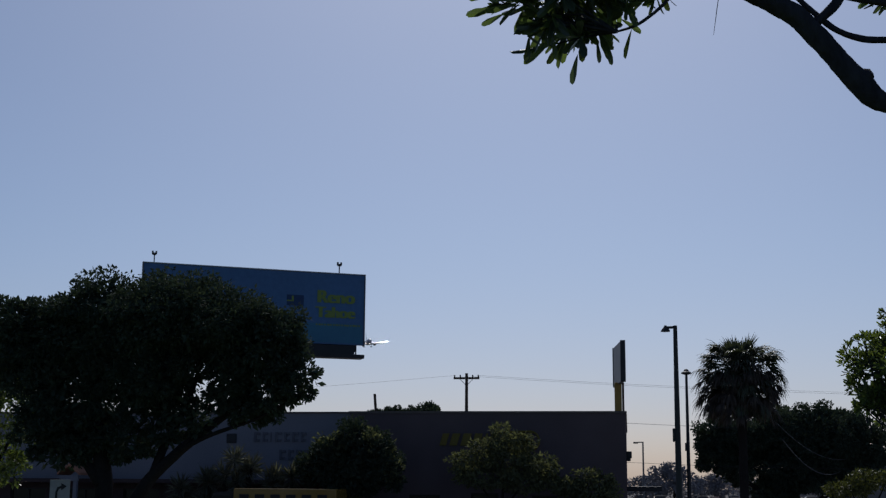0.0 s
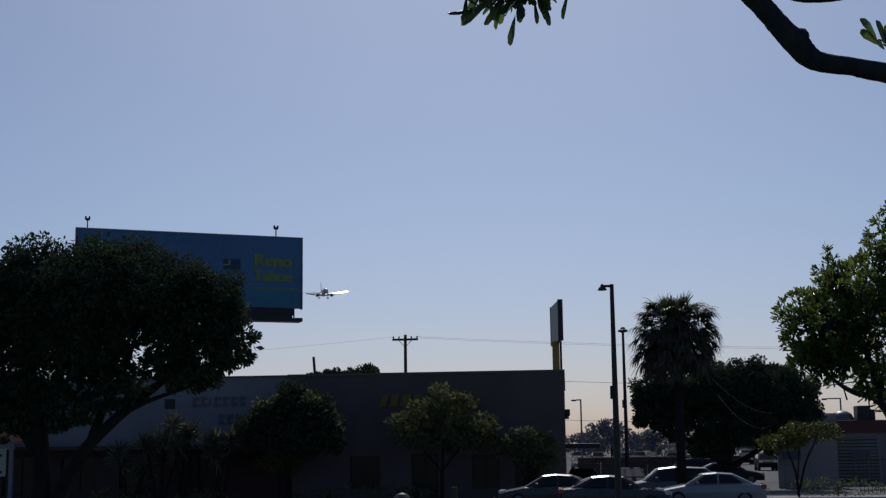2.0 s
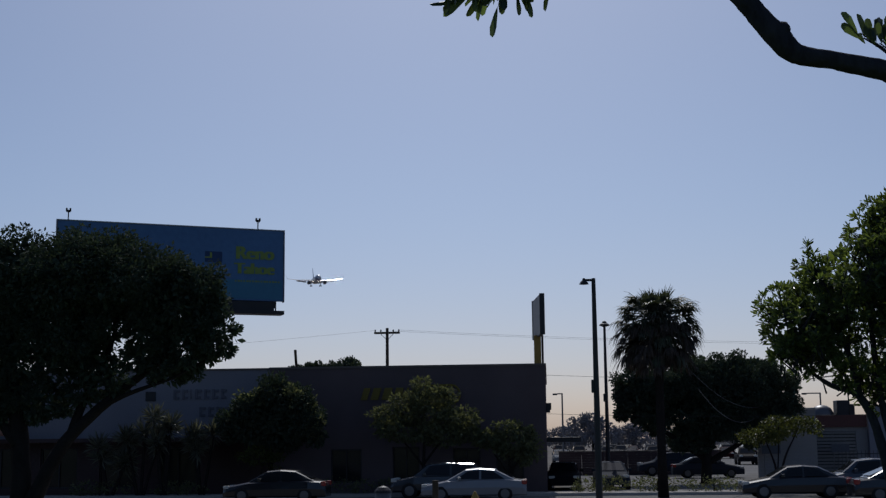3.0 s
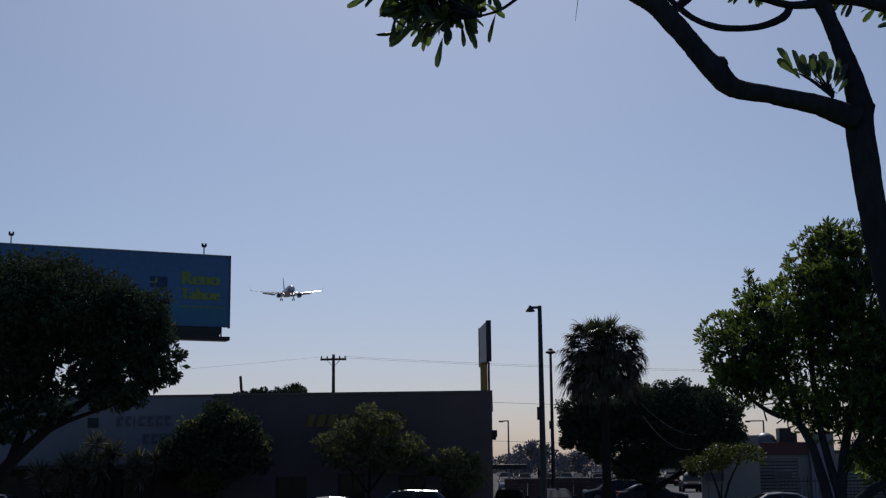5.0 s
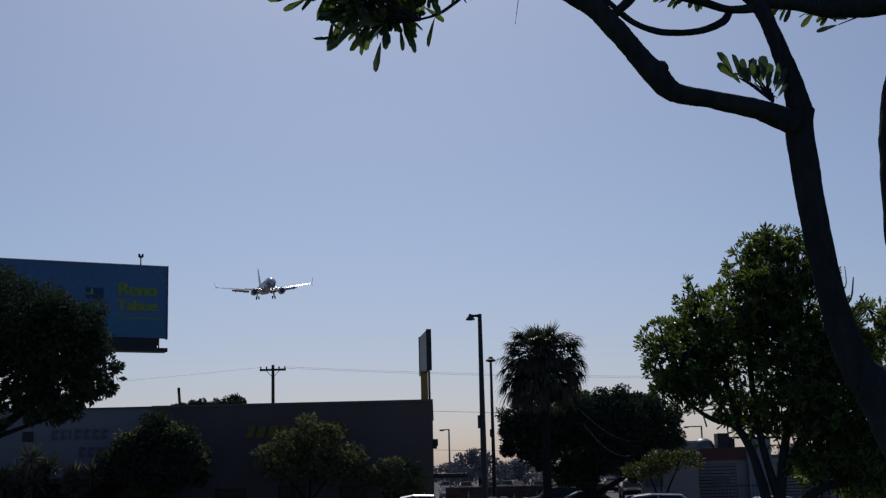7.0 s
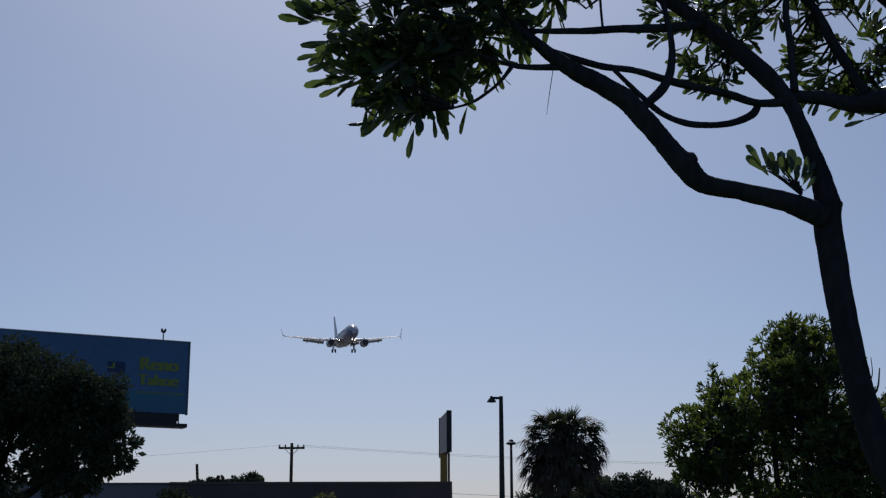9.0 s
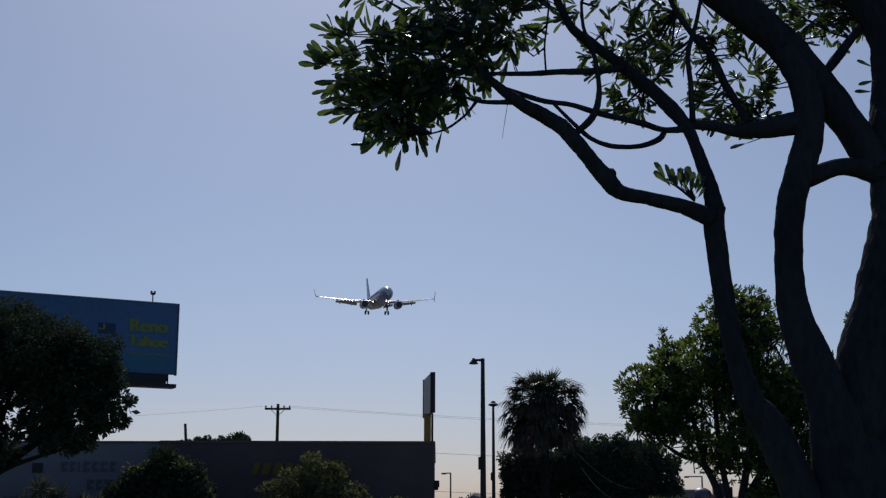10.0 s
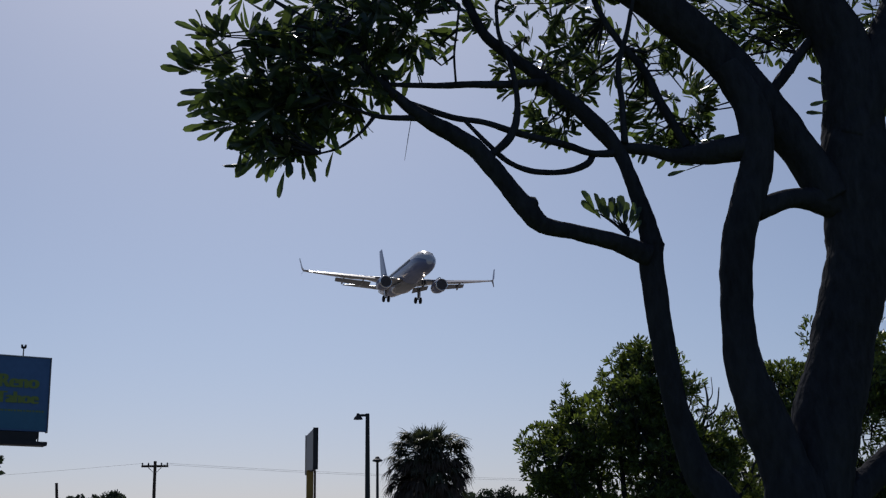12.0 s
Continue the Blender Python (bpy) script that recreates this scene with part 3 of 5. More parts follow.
def build_far_pole(x, y, h, arm=1.4):
    p = thing("distant_street_lamp", pose(x, y, 0), "thin distant street lamp with a bent arm", "street lamp", group="distant lamps")
    part("shaft", tube([((0, 0, 0), 0.12), ((0, 0, h), 0.08)], 6), METAL_GREY, p)
    part("arm", boxes((-arm, 0, -0.06, 0.06, h - 0.12, h)), METAL_GREY, p)
    part("lamp_head", boxes((-arm - 0.5, -arm, -0.12, 0.12, h - 0.2, h - 0.02), bevel=0.03), METAL_DARK, p)


def build_arrow_sign():
    s = thing("turn_sign", pose(-20.3, 45.2, 0.15), "white street sign with a black right-turn arrow", "street sign")
    part("post", tube([((0, 0, 0), 0.035), ((0, 0, 2.75), 0.035)], 8), METAL_GREY, s)
    part("plate", boxes((-0.38, 0.38, -0.06, -0.04, 1.75, 2.72), bevel=0.008), WHITE_SHADED, s)
    rows = [((-0.12, -0.07, 2.05), 0.045), ((-0.12, -0.07, 2.28), 0.045), ((-0.06, -0.07, 2.42), 0.045), ((0.08, -0.07, 2.47), 0.045)]
    bm = tube(rows, 6)
    for v in bm.verts:
        v.co.y = -0.066 + (v.co.y + 0.07) * 0.1
    part("arrow", bm, BLACK_PAINT, s, "black arrow shaft")
    bm = bmesh.new()
    vs = [bm.verts.new(c) for c in ((0.06, -0.066, 2.34), (0.26, -0.066, 2.49), (0.05, -0.066, 2.6))]
    top = [bm.verts.new(v.co + Vector((0, -0.006, 0))) for v in vs]
    bm.faces.new(vs), bm.faces.new(top[::-1])
    for i in range(3):
        bm.faces.new((vs[i], top[i], top[(i + 1) % 3], vs[(i + 1) % 3]))
    part("arrow_tip", bm, BLACK_PAINT, s)
    part("word_bar", boxes((-0.25, 0.25, -0.072, -0.061, 1.85, 1.95)), BLACK_PAINT, s, "black word bar")


build_billboard()
build_pylon_sign()
build_light_pole(1.66, 45.0, 8.22, 0.33, METAL_DARK)
build_light_pole(3.32, 75.0, 9.2, 0.1, METAL_DARK)
build_utility_pole()
stub = thing("vent_pipe", pose(-16.87, 90, 0, 0, -4.5, 0), "leaning dark stub of a cut-off wooden pole", "pole")
part("pipe", tube([((0, 0, 0), 0.115), ((0, 0, 9.1), 0.095)], 8), POLE_WOOD, stub)
build_wire("power_line", (-16.5, 125, 13.3), (-75, 116, 9.5), 0.5)
build_wire("power_line", (-14.3, 125, 13.3), (75, 128, 12.0), 1.2)
build_wire("power_line", (-14.8, 125, 13.2), (75, 128, 11.8), 1.2)
build_wire("power_line", (-0.2, 70, 4.05), (30, 76, 4.4), 0.4)
build_wire("power_line", (-0.2, 70, 6.1), (40, 110, 7.6), 0.4)
build_wire("power_line", (6.6, 60, 5.6), (13, 79, 4.6), 0.7, 0.014)
build_wire("power_line", (6.8, 60, 4.9), (12.5, 79, 4.0), 0.9, 0.02)
build_far_pole(1.5, 140, 7.5, 0.5)
build_far_pole(28.5, 140, 7.2)
build_far_pole(16.0, 210, 8.0, 1.0)
build_far_pole(21.0, 300, 9.0, 1.0)
build_far_pole(24.0, 330, 8.0, 1.0)
build_arrow_sign()


def build_kerb_things():
    b = thing("litter_bin", pose(-5.7, 44.9, 0.17), "round grey litter bin with domed lid on pavement", "litter bin")
    part("body", tube([((0, 0, 0), 0.24), ((0, 0, 0.06), 0.27), ((0, 0, 0.78), 0.28), ((0, 0, 0.8), 0.26)], 18), METAL_GREY, b, smooth=True)
    part("lid", tube([((0, 0, 0.8), 0.3), ((0, 0, 0.88), 0.28), ((0, 0, 0.98), 0.18), ((0, 0, 1.03), 0.04)], 18), METAL_DARK, b)
    h = thing("fire_hydrant", pose(-2.55, 44.9, 0.17), "small yellow fire hydrant beside the kerb", "fire hydrant")
    part("barrel", tube([((0, 0, 0), 0.17), ((0, 0, 0.05), 0.12), ((0, 0, 0.55), 0.11), ((0, 0, 0.58), 0.15), ((0, 0, 0.63), 0.13), ((0, 0, 0.76), 0.06), ((0, 0, 0.82), 0.03)], 14), YELLOW_PAINT, h, smooth=True)
    part("nozzle", tube([((-0.2, 0, 0.42), 0.06), ((0.2, 0, 0.42), 0.06)], 10), YELLOW_PAINT, h)
    p = thing("short_post", pose(-3.9, 44.9, 0.17), "short dark wooden post on pavement", "post")
    part("post", boxes((-0.1, 0.1, -0.1, 0.1, 0, 1.2), bevel=0.02), POLE_WOOD, p)
    for x, y in ((18.0, 83.2), (13.1, 79.2)):
        s = thing("notice_board", pose(x, y, 0), "small pale notice board on two thin posts", "sign")
        part("board", boxes((-0.55, 0.55, -0.03, 0.0, 1.7, 2.2), bevel=0.01), SIGN_FACE, s)
        for q in (-0.4, 0.4):
            part("post", tube([((q, 0.03, 0), 0.025), ((q, 0.03, 2.2), 0.025)], 6), METAL_GREY, s)


build_kerb_things()


# ---- trees ----
def build_tree(name, m, label, trunks, lobes, count, size, mat, seed, bark=BARK_FAR, shell=0.5, template=LEAF_SHORT, droop=0.2, category="tree", heart=0, clump=(0.17, 0.34)):
    """Trunk and limbs as tapered tubes; a crown of many separate leaves in uneven lobes."""
    rng = np.random.default_rng(seed)
    t = thing(name, m, label, category)
    for i, rows in enumerate(trunks):
        part("trunk" if i == 0 else "limb", tube(smooth_rows(rows, 4), 9, 0.18, seed + i), bark, t, smooth=True)
    p, w = in_lobes(lobes, count, rng, shell, clump)
    ways = w * 0.8 + rng.normal(size=p.shape) * 0.7 - np.array((0, 0, droop))
    leaves("crown", p, ways, size * (0.6 + 0.8 * rng.random(count)), mat, t, template, rng)
    if heart:
        p, w = heart_of(lobes, heart, rng)
        leaves("inner_foliage", p, w + rng.normal(size=p.shape), size * (1.6 + 1.2 * rng.random(heart)), mat, t, template, rng)
    return t


def build_street_trees():
    # big dense tree by the street
    build_tree("street_tree", pose(-17.2, 44.5, 0.1), "broad dark evergreen street tree with dense crown", [
        [(-1.2, 0, 0, 0.42), (-1.1, 0, 1.6, 0.33), (-1.3, 0.1, 3.2, 0.3), (-1.6, 0, 5.0, 0.22), (-1.8, 0, 7.5, 0.1)],
        [(-0.9, -0.1, 0.0, 0.34), (-0.2, -0.1, 1.6, 0.26), (0.6, 0, 2.9, 0.22), (2.0, 0.1, 4.2, 0.17), (3.6, 0.1, 5.4, 0.1), (4.6, 0, 6.4, 0.05)],
        [(0.6, 0, 2.9, 0.18), (1.0, 0.2, 4.2, 0.15), (1.7, 0.3, 5.6, 0.11), (2.2, 0.2, 7.2, 0.05)],
        [(-1.25, 0, 2.6, 0.24), (-2.4, 0.2, 4.0, 0.17), (-3.6, 0.2, 5.4, 0.1), (-4.2, 0.2, 7.0, 0.05)],
        [(1.2, 0, 3.6, 0.1), (2.6, -0.2, 4.3, 0.08), (4.4, -0.3, 4.9, 0.05), (5.6, -0.3, 5.6, 0.03)],
    ], [(1.4, 0, 8.3, 3.3, 2.6, 1.62), (-1.55, 0, 8.3, 2.1, 1.9, 1.8), (4.3, 0, 7.55, 1.9, 1.7, 1.6), (5.75, -0.2, 6.3, 0.95, 0.9, 0.8), (4.8, 0, 5.75, 1.05, 0.9, 0.85), (0.42, 0, 6.6, 2.05, 1.5, 1.55),
        (3.35, 0, 6.35, 1.0, 0.9, 1.2), (-2.5, 0, 6.0, 1.2, 1.2, 1.45), (0.15, 0, 5.4, 0.95, 0.9, 1.1), (3.95, 0, 5.2, 0.8, 0.7, 0.55), (-3.3, 0, 4.8, 1.4, 1.2, 1.1), (-1.6, 0, 4.6, 0.9, 0.9, 0.8), (0.9, 0.2, 4.4, 0.7, 0.7, 0.5), (-4.3, 0.3, 7.2, 1.7, 1.7, 1.6), (-3.3, 0, 8.0, 1.5, 1.4, 1.25), (-4.5, 0, 8.4, 1.2, 1.3, 1.0), (2.95, 0, 5.6, 0.6, 0.7, 0.6), (-1.1, 0, 5.3, 0.7, 0.8, 0.75), (2.1, 0, 4.85, 0.85, 0.7, 0.55), (-0.6, 0, 4.1, 1.2, 0.9, 0.75), (-2.8, 0, 3.8, 1.2, 0.9, 0.75), (1.3, 0.1, 5.3, 0.8, 0.8, 0.7)], 105000, 0.15, LEAF_DARK, 3, heart=16000, clump=(0.14, 0.26))
    build_tree("street_tree", pose(-25.5, 49, 0.1), "loose green street tree half hidden by a larger one", [
        [(0, 0, 0, 0.22), (0.1, 0, 2.5, 0.17), (0.3, 0, 5, 0.1), (0.4, 0, 7, 0.05)],
        [(0.1, 0, 2.3, 0.1), (1.0, 0, 3.8, 0.07), (1.7, 0, 5.2, 0.03)],
    ], [(0, 0, 6.9, 2.1, 2.0, 1.9), (1.4, 0, 5.6, 1.6, 1.4, 1.4), (0.6, 0, 3.4, 1.2, 1.2, 0.9), (-1.2, 0, 5.0, 1.6, 1.6, 1.8)], 11000, 0.21, LEAF_MID, 4)
    # small trees before the shop
    dark = build_tree("shop_tree", pose(-13.8, 64.3, 0.15), "round dark green tree before pale shop wall", [
        [(0, 0, 0, 0.16), (0.05, 0, 1.6, 0.12), (0.1, 0, 3.2, 0.08), (0.1, 0, 4.6, 0.04)], [(0.05, 0, 1.5, 0.08), (-1.0, 0, 2.8, 0.05), (-1.7, 0, 3.6, 0.03)], [(0.05, 0, 1.6, 0.08), (1.1, 0, 2.9, 0.05), (1.8, 0, 3.7, 0.03)],
    ], [(0.2, 0, 4.9, 1.0, 1.2, 0.95), (1.1, 0, 4.5, 1.1, 1.1, 0.9), (-0.9, 0, 4.2, 1.1, 1.1, 0.95), (1.7, -0.2, 3.5, 1.15, 1.0, 0.85), (-1.9, 0, 3.5, 0.8, 0.9, 0.7), (-0.9, 0.1, 3.2, 1.5, 1.1, 0.9), (0.6, 0, 3.1, 1.5, 1.2, 0.9), (2.3, -0.2, 2.8, 0.6, 0.7, 0.5)], 17000, 0.17, LEAF_DARK, 5, heart=2600)
    rng = np.random.default_rng(55)
    p, w = in_lobes([(1.5, -0.5, 4.6, 0.8, 0.6, 0.5), (2.3, -0.5, 3.4, 0.6, 0.6, 0.6), (-0.6, -0.7, 4.8, 0.8, 0.5, 0.4), (0.7, -0.9, 5.2, 0.6, 0.4, 0.4)], 700, rng)
    leaves("pale_foliage", p, w + rng.normal(size=p.shape) * 0.5, rng.uniform(0.14, 0.26, 700), LEAF_OLIVE, dark, LEAF_SHORT, rng, "paler leaf tips")
    build_tree("shop_tree", pose(-6.2, 64.3, 0.15), "thin-stemmed olive green tree before charcoal shop", [
        [(0, 0, 0, 0.1), (0.05, 0, 1.5, 0.08), (0.1, 0, 3.0, 0.05), (0.1, 0, 4.4, 0.03)], [(0.05, 0, 1.3, 0.06), (-1.0, 0, 2.6, 0.04), (-1.7, 0, 3.4, 0.02)], [(0.05, 0, 1.4, 0.06), (1.0, 0, 2.6, 0.04), (1.8, 0, 3.2, 0.02)],
    ], [(-0.1, 0, 5.1, 0.55, 0.6, 0.5), (0.8, 0, 4.7, 0.8, 0.8, 0.45), (-0.6, 0, 4.4, 0.9, 0.9, 0.5), (-1.6, 0, 3.7, 0.95, 0.9, 0.5), (0.5, 0, 3.9, 1.2, 1.0, 0.6), (1.8, 0, 3.6, 1.0, 0.9, 0.5), (-0.7, 0, 3.1, 1.4, 1.0, 0.55), (1.2, 0, 2.9, 1.3, 1.0, 0.55), (2.5, 0, 2.8, 0.6, 0.7, 0.35)], 7600, 0.21, LEAF_OLIVE, 6, clump=(0.2, 0.42))
    build_tree("shop_tree", pose(-2.0, 64.2, 0.15), "small olive green tree near shop corner", [
        [(0, 0, 0, 0.08), (0.05, 0, 1.2, 0.06), (0.1, 0, 2.6, 0.03)], [(0.03, 0, 0.9, 0.05), (-0.7, 0, 1.9, 0.03)], [(0.03, 0, 0.9, 0.05), (0.8, 0, 1.9, 0.03)],
    ], [(-0.1, 0, 3.2, 0.7, 0.7, 0.4), (0.7, 0, 2.8, 0.7, 0.7, 0.4), (-0.8, 0, 2.6, 0.7, 0.7, 0.4), (0.2, 0, 2.3, 1.2, 0.9, 0.5), (0.9, 0, 1.8, 0.7, 0.7, 0.4)], 3600, 0.19, LEAF_OLIVE, 7, clump=(0.2, 0.42))
    build_tree("low_shrub", pose(-14.2, 63.9, 0.15), "low yellow-green shrub on the pavement edge", [
        [(0, 0, 0, 0.05), (0.05, 0, 0.8, 0.04), (0.1, 0, 1.6, 0.02)],
    ], [(0, 0, 1.9, 1.0, 0.8, 0.42), (0.6, 0, 1.6, 0.6, 0.5, 0.35)], 900, 0.17, LEAF_YELLOW, 8, category="shrub")
    build_tree("small_tree", pose(10.9, 64.3, 0.15), "small multi-stemmed yellow-green tree on thin trunks", [
        [(0, 0, 0, 0.07), (-0.1, 0, 1.2, 0.05), (-0.5, 0, 2.4, 0.03), (-0.7, 0, 3.2, 0.02)], [(0.05, 0, 0.3, 0.06), (0.4, 0, 1.6, 0.05), (0.9, 0, 2.6, 0.03), (1.2, 0, 3.3, 0.02)], [(0.0, 0, 0.8, 0.04), (0.1, 0, 2.0, 0.03), (0.15, 0, 3.3, 0.02)],
    ], [(0.2, 0, 3.05, 0.9, 0.9, 0.42), (-0.9, 0, 2.6, 0.75, 0.8, 0.38), (1.25, 0, 3.1, 0.7, 0.7, 0.36), (-0.2, 0, 2.6, 0.7, 0.7, 0.3), (1.9, 0, 2.85, 0.4, 0.5, 0.25)], 2600, 0.17, LEAF_YELLOW, 9, clump=(0.2, 0.42))
    for i, (x, w, h) in enumerate([(-22.5, 1.6, 0.5), (-18.5, 1.4, 0.45), (-11.8, 2.2, 0.55), (-8.4, 1.5, 0.5), (2.5, 1.5, 0.55), (5.2, 1.2, 0.5), (7.9, 1.6, 0.5), (12.8, 2.2, 0.6)]):
        build_tree("low_hedge", pose(x, 64.6, 0.15), "low dusty green hedge along the pavement", [[(0, 0, 0, 0.04), (0, 0, h, 0.02)]], [(-w * 0.4, 0, h * 0.7, w * 0.6, 0.5, h * 0.7), (w * 0.4, 0, h * 0.7, w * 0.6, 0.5, h * 0.65)], 650, 0.13, LEAF_OLIVE, 20 + i, category="hedge")
    # dark round tree behind the palm
    build_tree("lot_tree", pose(9.6, 78, 0), "very dense dark round tree behind the palm", [
        [(-0.5, 0, 0, 0.35), (-0.4, 0, 1.8, 0.28), (-0.2, 0, 3.5, 0.2), (0, 0, 5.5, 0.1)], [(-0.4, 0, 1.2, 0.2), (1.6, 0, 2.4, 0.14), (3.2, 0, 3.8, 0.08)], [(-0.4, 0, 1.4, 0.2), (-2.4, 0, 2.8, 0.14), (-4.0, 0, 4.0, 0.08)],
    ], [(1.5, 0, 5.65, 2.7, 2.4, 1.85), (3.5, 0, 5.35, 1.8, 2.0, 1.75), (-0.6, 0, 5.95, 2.2, 2.2, 1.6), (-2.6, 0, 5.5, 1.9, 2.0, 1.5), (-4.15, 0, 5.6, 1.7, 1.7, 1.5), (-4.3, 0, 4.6, 1.5, 1.5, 1.1), (-3.4, 0, 3.8, 1.3, 1.4, 0.95), (0, 0, 4.0, 2.9, 2.0, 1.5), (3.3, 0, 4.2, 1.7, 1.6, 1.2), (-1.2, 0, 2.6, 1.5, 1.3, 0.9), (2.0, 0, 3.2, 1.9, 1.4, 1.0)], 110000, 0.15, LEAF_DARK, 11, heart=16000, clump=(0.13, 0.24))
    # trees behind the shop roof and far away
    build_tree("far_tree", pose(-18.75, 112, 0), "dark distant tree top above the roof line", [[(0, 0, 0, 0.3), (0, 0, 7, 0.15)]], [(-1.3, 0, 8.4, 1.6, 1.5, 1.05), (1.6, 0, 8.55, 1.6, 1.5, 1.25), (-3.0, 0, 8.25, 1.2, 1.2, 1.0), (3.4, 0, 7.9, 1.4, 1.0, 0.95), (0.2, 0, 8.4, 1.6, 1.3, 1.05)], 17000, 0.19, LEAF_DARK, 12, heart=3000, clump=(0.14, 0.26))
    # horizon trees: their haze comes from the leaf colour alone
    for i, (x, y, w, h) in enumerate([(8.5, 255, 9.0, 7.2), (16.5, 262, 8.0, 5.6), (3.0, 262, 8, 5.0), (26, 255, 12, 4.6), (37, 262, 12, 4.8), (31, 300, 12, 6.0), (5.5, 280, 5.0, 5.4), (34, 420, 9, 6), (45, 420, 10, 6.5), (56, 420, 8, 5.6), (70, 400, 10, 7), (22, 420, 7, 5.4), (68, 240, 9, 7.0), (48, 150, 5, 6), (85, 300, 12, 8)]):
        build_tree("distant_tree", pose(x, y, 0), "distant tree on the horizon, pale haze painted into its leaves", [[(0, 0, 0, 0.3), (0, 0, h * 0.6, 0.15)]], [(-w * 0.22, 0, h * 0.55, w * 0.34, w * 0.3, h * 0.4), (w * 0.2, 0, h * 0.5, w * 0.36, w * 0.3, h * 0.38), (0, 0, h * 0.72, w * 0.25, w * 0.25, h * 0.27)], 2600, 0.09 * h, HAZE_TINTED_LEAF, 40 + i)


def build_palm():
    rng = np.random.default_rng(17)
    palm = thing("fan_palm", pose(5.15, 61.0, 0.0), "shaggy fan palm with a skirt of dry fronds", "palm tree")
    part("trunk", tube([((0, 0, 0), 0.26), ((0.02, 0, 2), 0.2), ((0.0, 0, 5), 0.19), ((0.0, 0, 6.4), 0.26), ((-0.05, 0, 7.9), 0.3)], 12, 0.15, 3.0), BARK_FAR, palm, smooth=True)

    def fan(bm, base, way, stalk, blade, width, droop):
        """A stalk and a fan of narrow blades that bend over towards their tips."""
        way = Vector(way).normalized()
        mid_stalk = Vector(base) + way * stalk * 0.55 + Vector((0, 0, 0.05 * stalk))
        tip = Vector(base) + way * stalk - Vector((0, 0, 0.12 * stalk * droop))
        side = way.cross(Vector((0, 0, 1)))
        side = side.normalized() if side.length > 0.05 else Vector((1, 0, 0))
        up = side.cross(way)
        ring_tube(bm, [(base, 0.03), (tuple(mid_stalk), 0.022), (tuple(tip), 0.016)], 4)
        for k in range(13):
            a = (k / 12 - 0.5) * width
            d = (way * math.cos(a) + side * math.sin(a)).normalized()
            ln = blade * (0.7 + 0.3 * math.cos(a)) * rng.uniform(0.75, 1.15)
            flat = d.cross(up).normalized()
            bend, at, last = droop * rng.uniform(0.6, 1.3), tip.copy(), None
            for q, wide in ((0.0, 0.012), (0.4, 0.05), (0.75, 0.032), (1.0, 0.004)):
                if q:
                    d = (d - Vector((0, 0, bend * 0.62 * q))).normalized()
                    at = at + d * ln * 0.36
                pair = bm.verts.new(at - flat * wide), bm.verts.new(at + flat * wide)
                if last:
                    bm.faces.new((last[0], last[1], pair[1], pair[0]))
                last = pair

    for i in range(130):
        a, el = rng.uniform(0, math.tau), rng.uniform(-0.1, 1.45)
        bm = bmesh.new()
        upright = el > 1.05
        fan(bm, (-0.05 + 0.1 * math.cos(a), 0.1 * math.sin(a), 7.75 + 0.3 * rng.random()), (math.cos(a) * math.cos(el), math.sin(a) * math.cos(el), math.sin(el)), rng.uniform(0.5, 1.0) if upright else rng.uniform(1.1, 1.6) if el > 0.3 else rng.uniform(0.85, 1.3), rng.uniform(0.65, 0.95), 1.3 if upright else 2.3, 0.15 if upright else 1.0)
        part("frond", bm, FROND, palm)
    for i in range(185):
        a, el = rng.uniform(0, math.tau), rng.uniform(-0.7, 0.65)
        bm = bmesh.new()
        z = rng.uniform(6.8, 7.9)
        fan(bm, (0.16 * math.cos(a), 0.16 * math.sin(a), z), (math.cos(a) * math.cos(el), math.sin(a) * math.cos(el), math.sin(el)), rng.uniform(0.6, 1.55), rng.uniform(0.55, 1.05), rng.uniform(1.2, 2.2), rng.uniform(1.0, 2.8))
        part("dry_frond", bm, FROND_DRY if i % 3 else FROND, palm)


def build_yuccas():
    rng = np.random.default_rng(23)
    for x, y, h in [(-19.1, 64.2, 4.1), (-17.3, 64.6, 3.3), (-20.4, 64.5, 3.3), (-22.0, 64.6, 2.5)]:
        yu = thing("yucca", pose(x, y, 0.15), "spiky yucca clump with several bare stems", "shrub")
        for k in range(4):
            dx, hh = rng.uniform(-0.8, 0.8), h * rng.uniform(0.55, 1.0)
            part("stem", tube([((dx * 0.2, 0, 0), 0.09), ((dx * 0.7, 0, hh * 0.6), 0.07), ((dx, 0, hh), 0.06)], 7, 0.2, k), BARK_FAR, yu)
            n = 90
            w = rng.normal(size=(n, 3)) + np.array((0, 0, 0.5))
            leaves("spiky_head", np.tile((dx, 0, hh), (n, 1)) + rng.normal(size=(n, 3)) * 0.06, w, rng.uniform(0.55, 1.0, n), YUCCA_LEAF, yu, (LEAF_SHORT[0] * (1, 0.22, 1), LEAF_SHORT[1]), rng)


build_street_trees()
build_palm()
build_yuccas()


# park trees with leaves in rosettes
def rosettes(places, axes, rng, length, per=9, spread=0.75):
    """Leaves set in whorls round twig ends: places, ways and sizes of the single leaves."""
    p, w, s = [], [], []
    for c, a in zip(places, axes):
        a = a / np.linalg.norm(a)
        for k in range(per):
            d = rng.normal(size=3)
            d -= a * d.dot(a)
            d /= np.linalg.norm(d)
            out = a * rng.uniform(0.25, 1.0) + d * spread * rng.uniform(0.5, 1.2)
            p.append(c + a * rng.uniform(-0.25, 0.15) * length)
            w.append(out)
            s.append(length * rng.uniform(0.65, 1.15))
    return np.array(p), np.array(w), np.array(s)


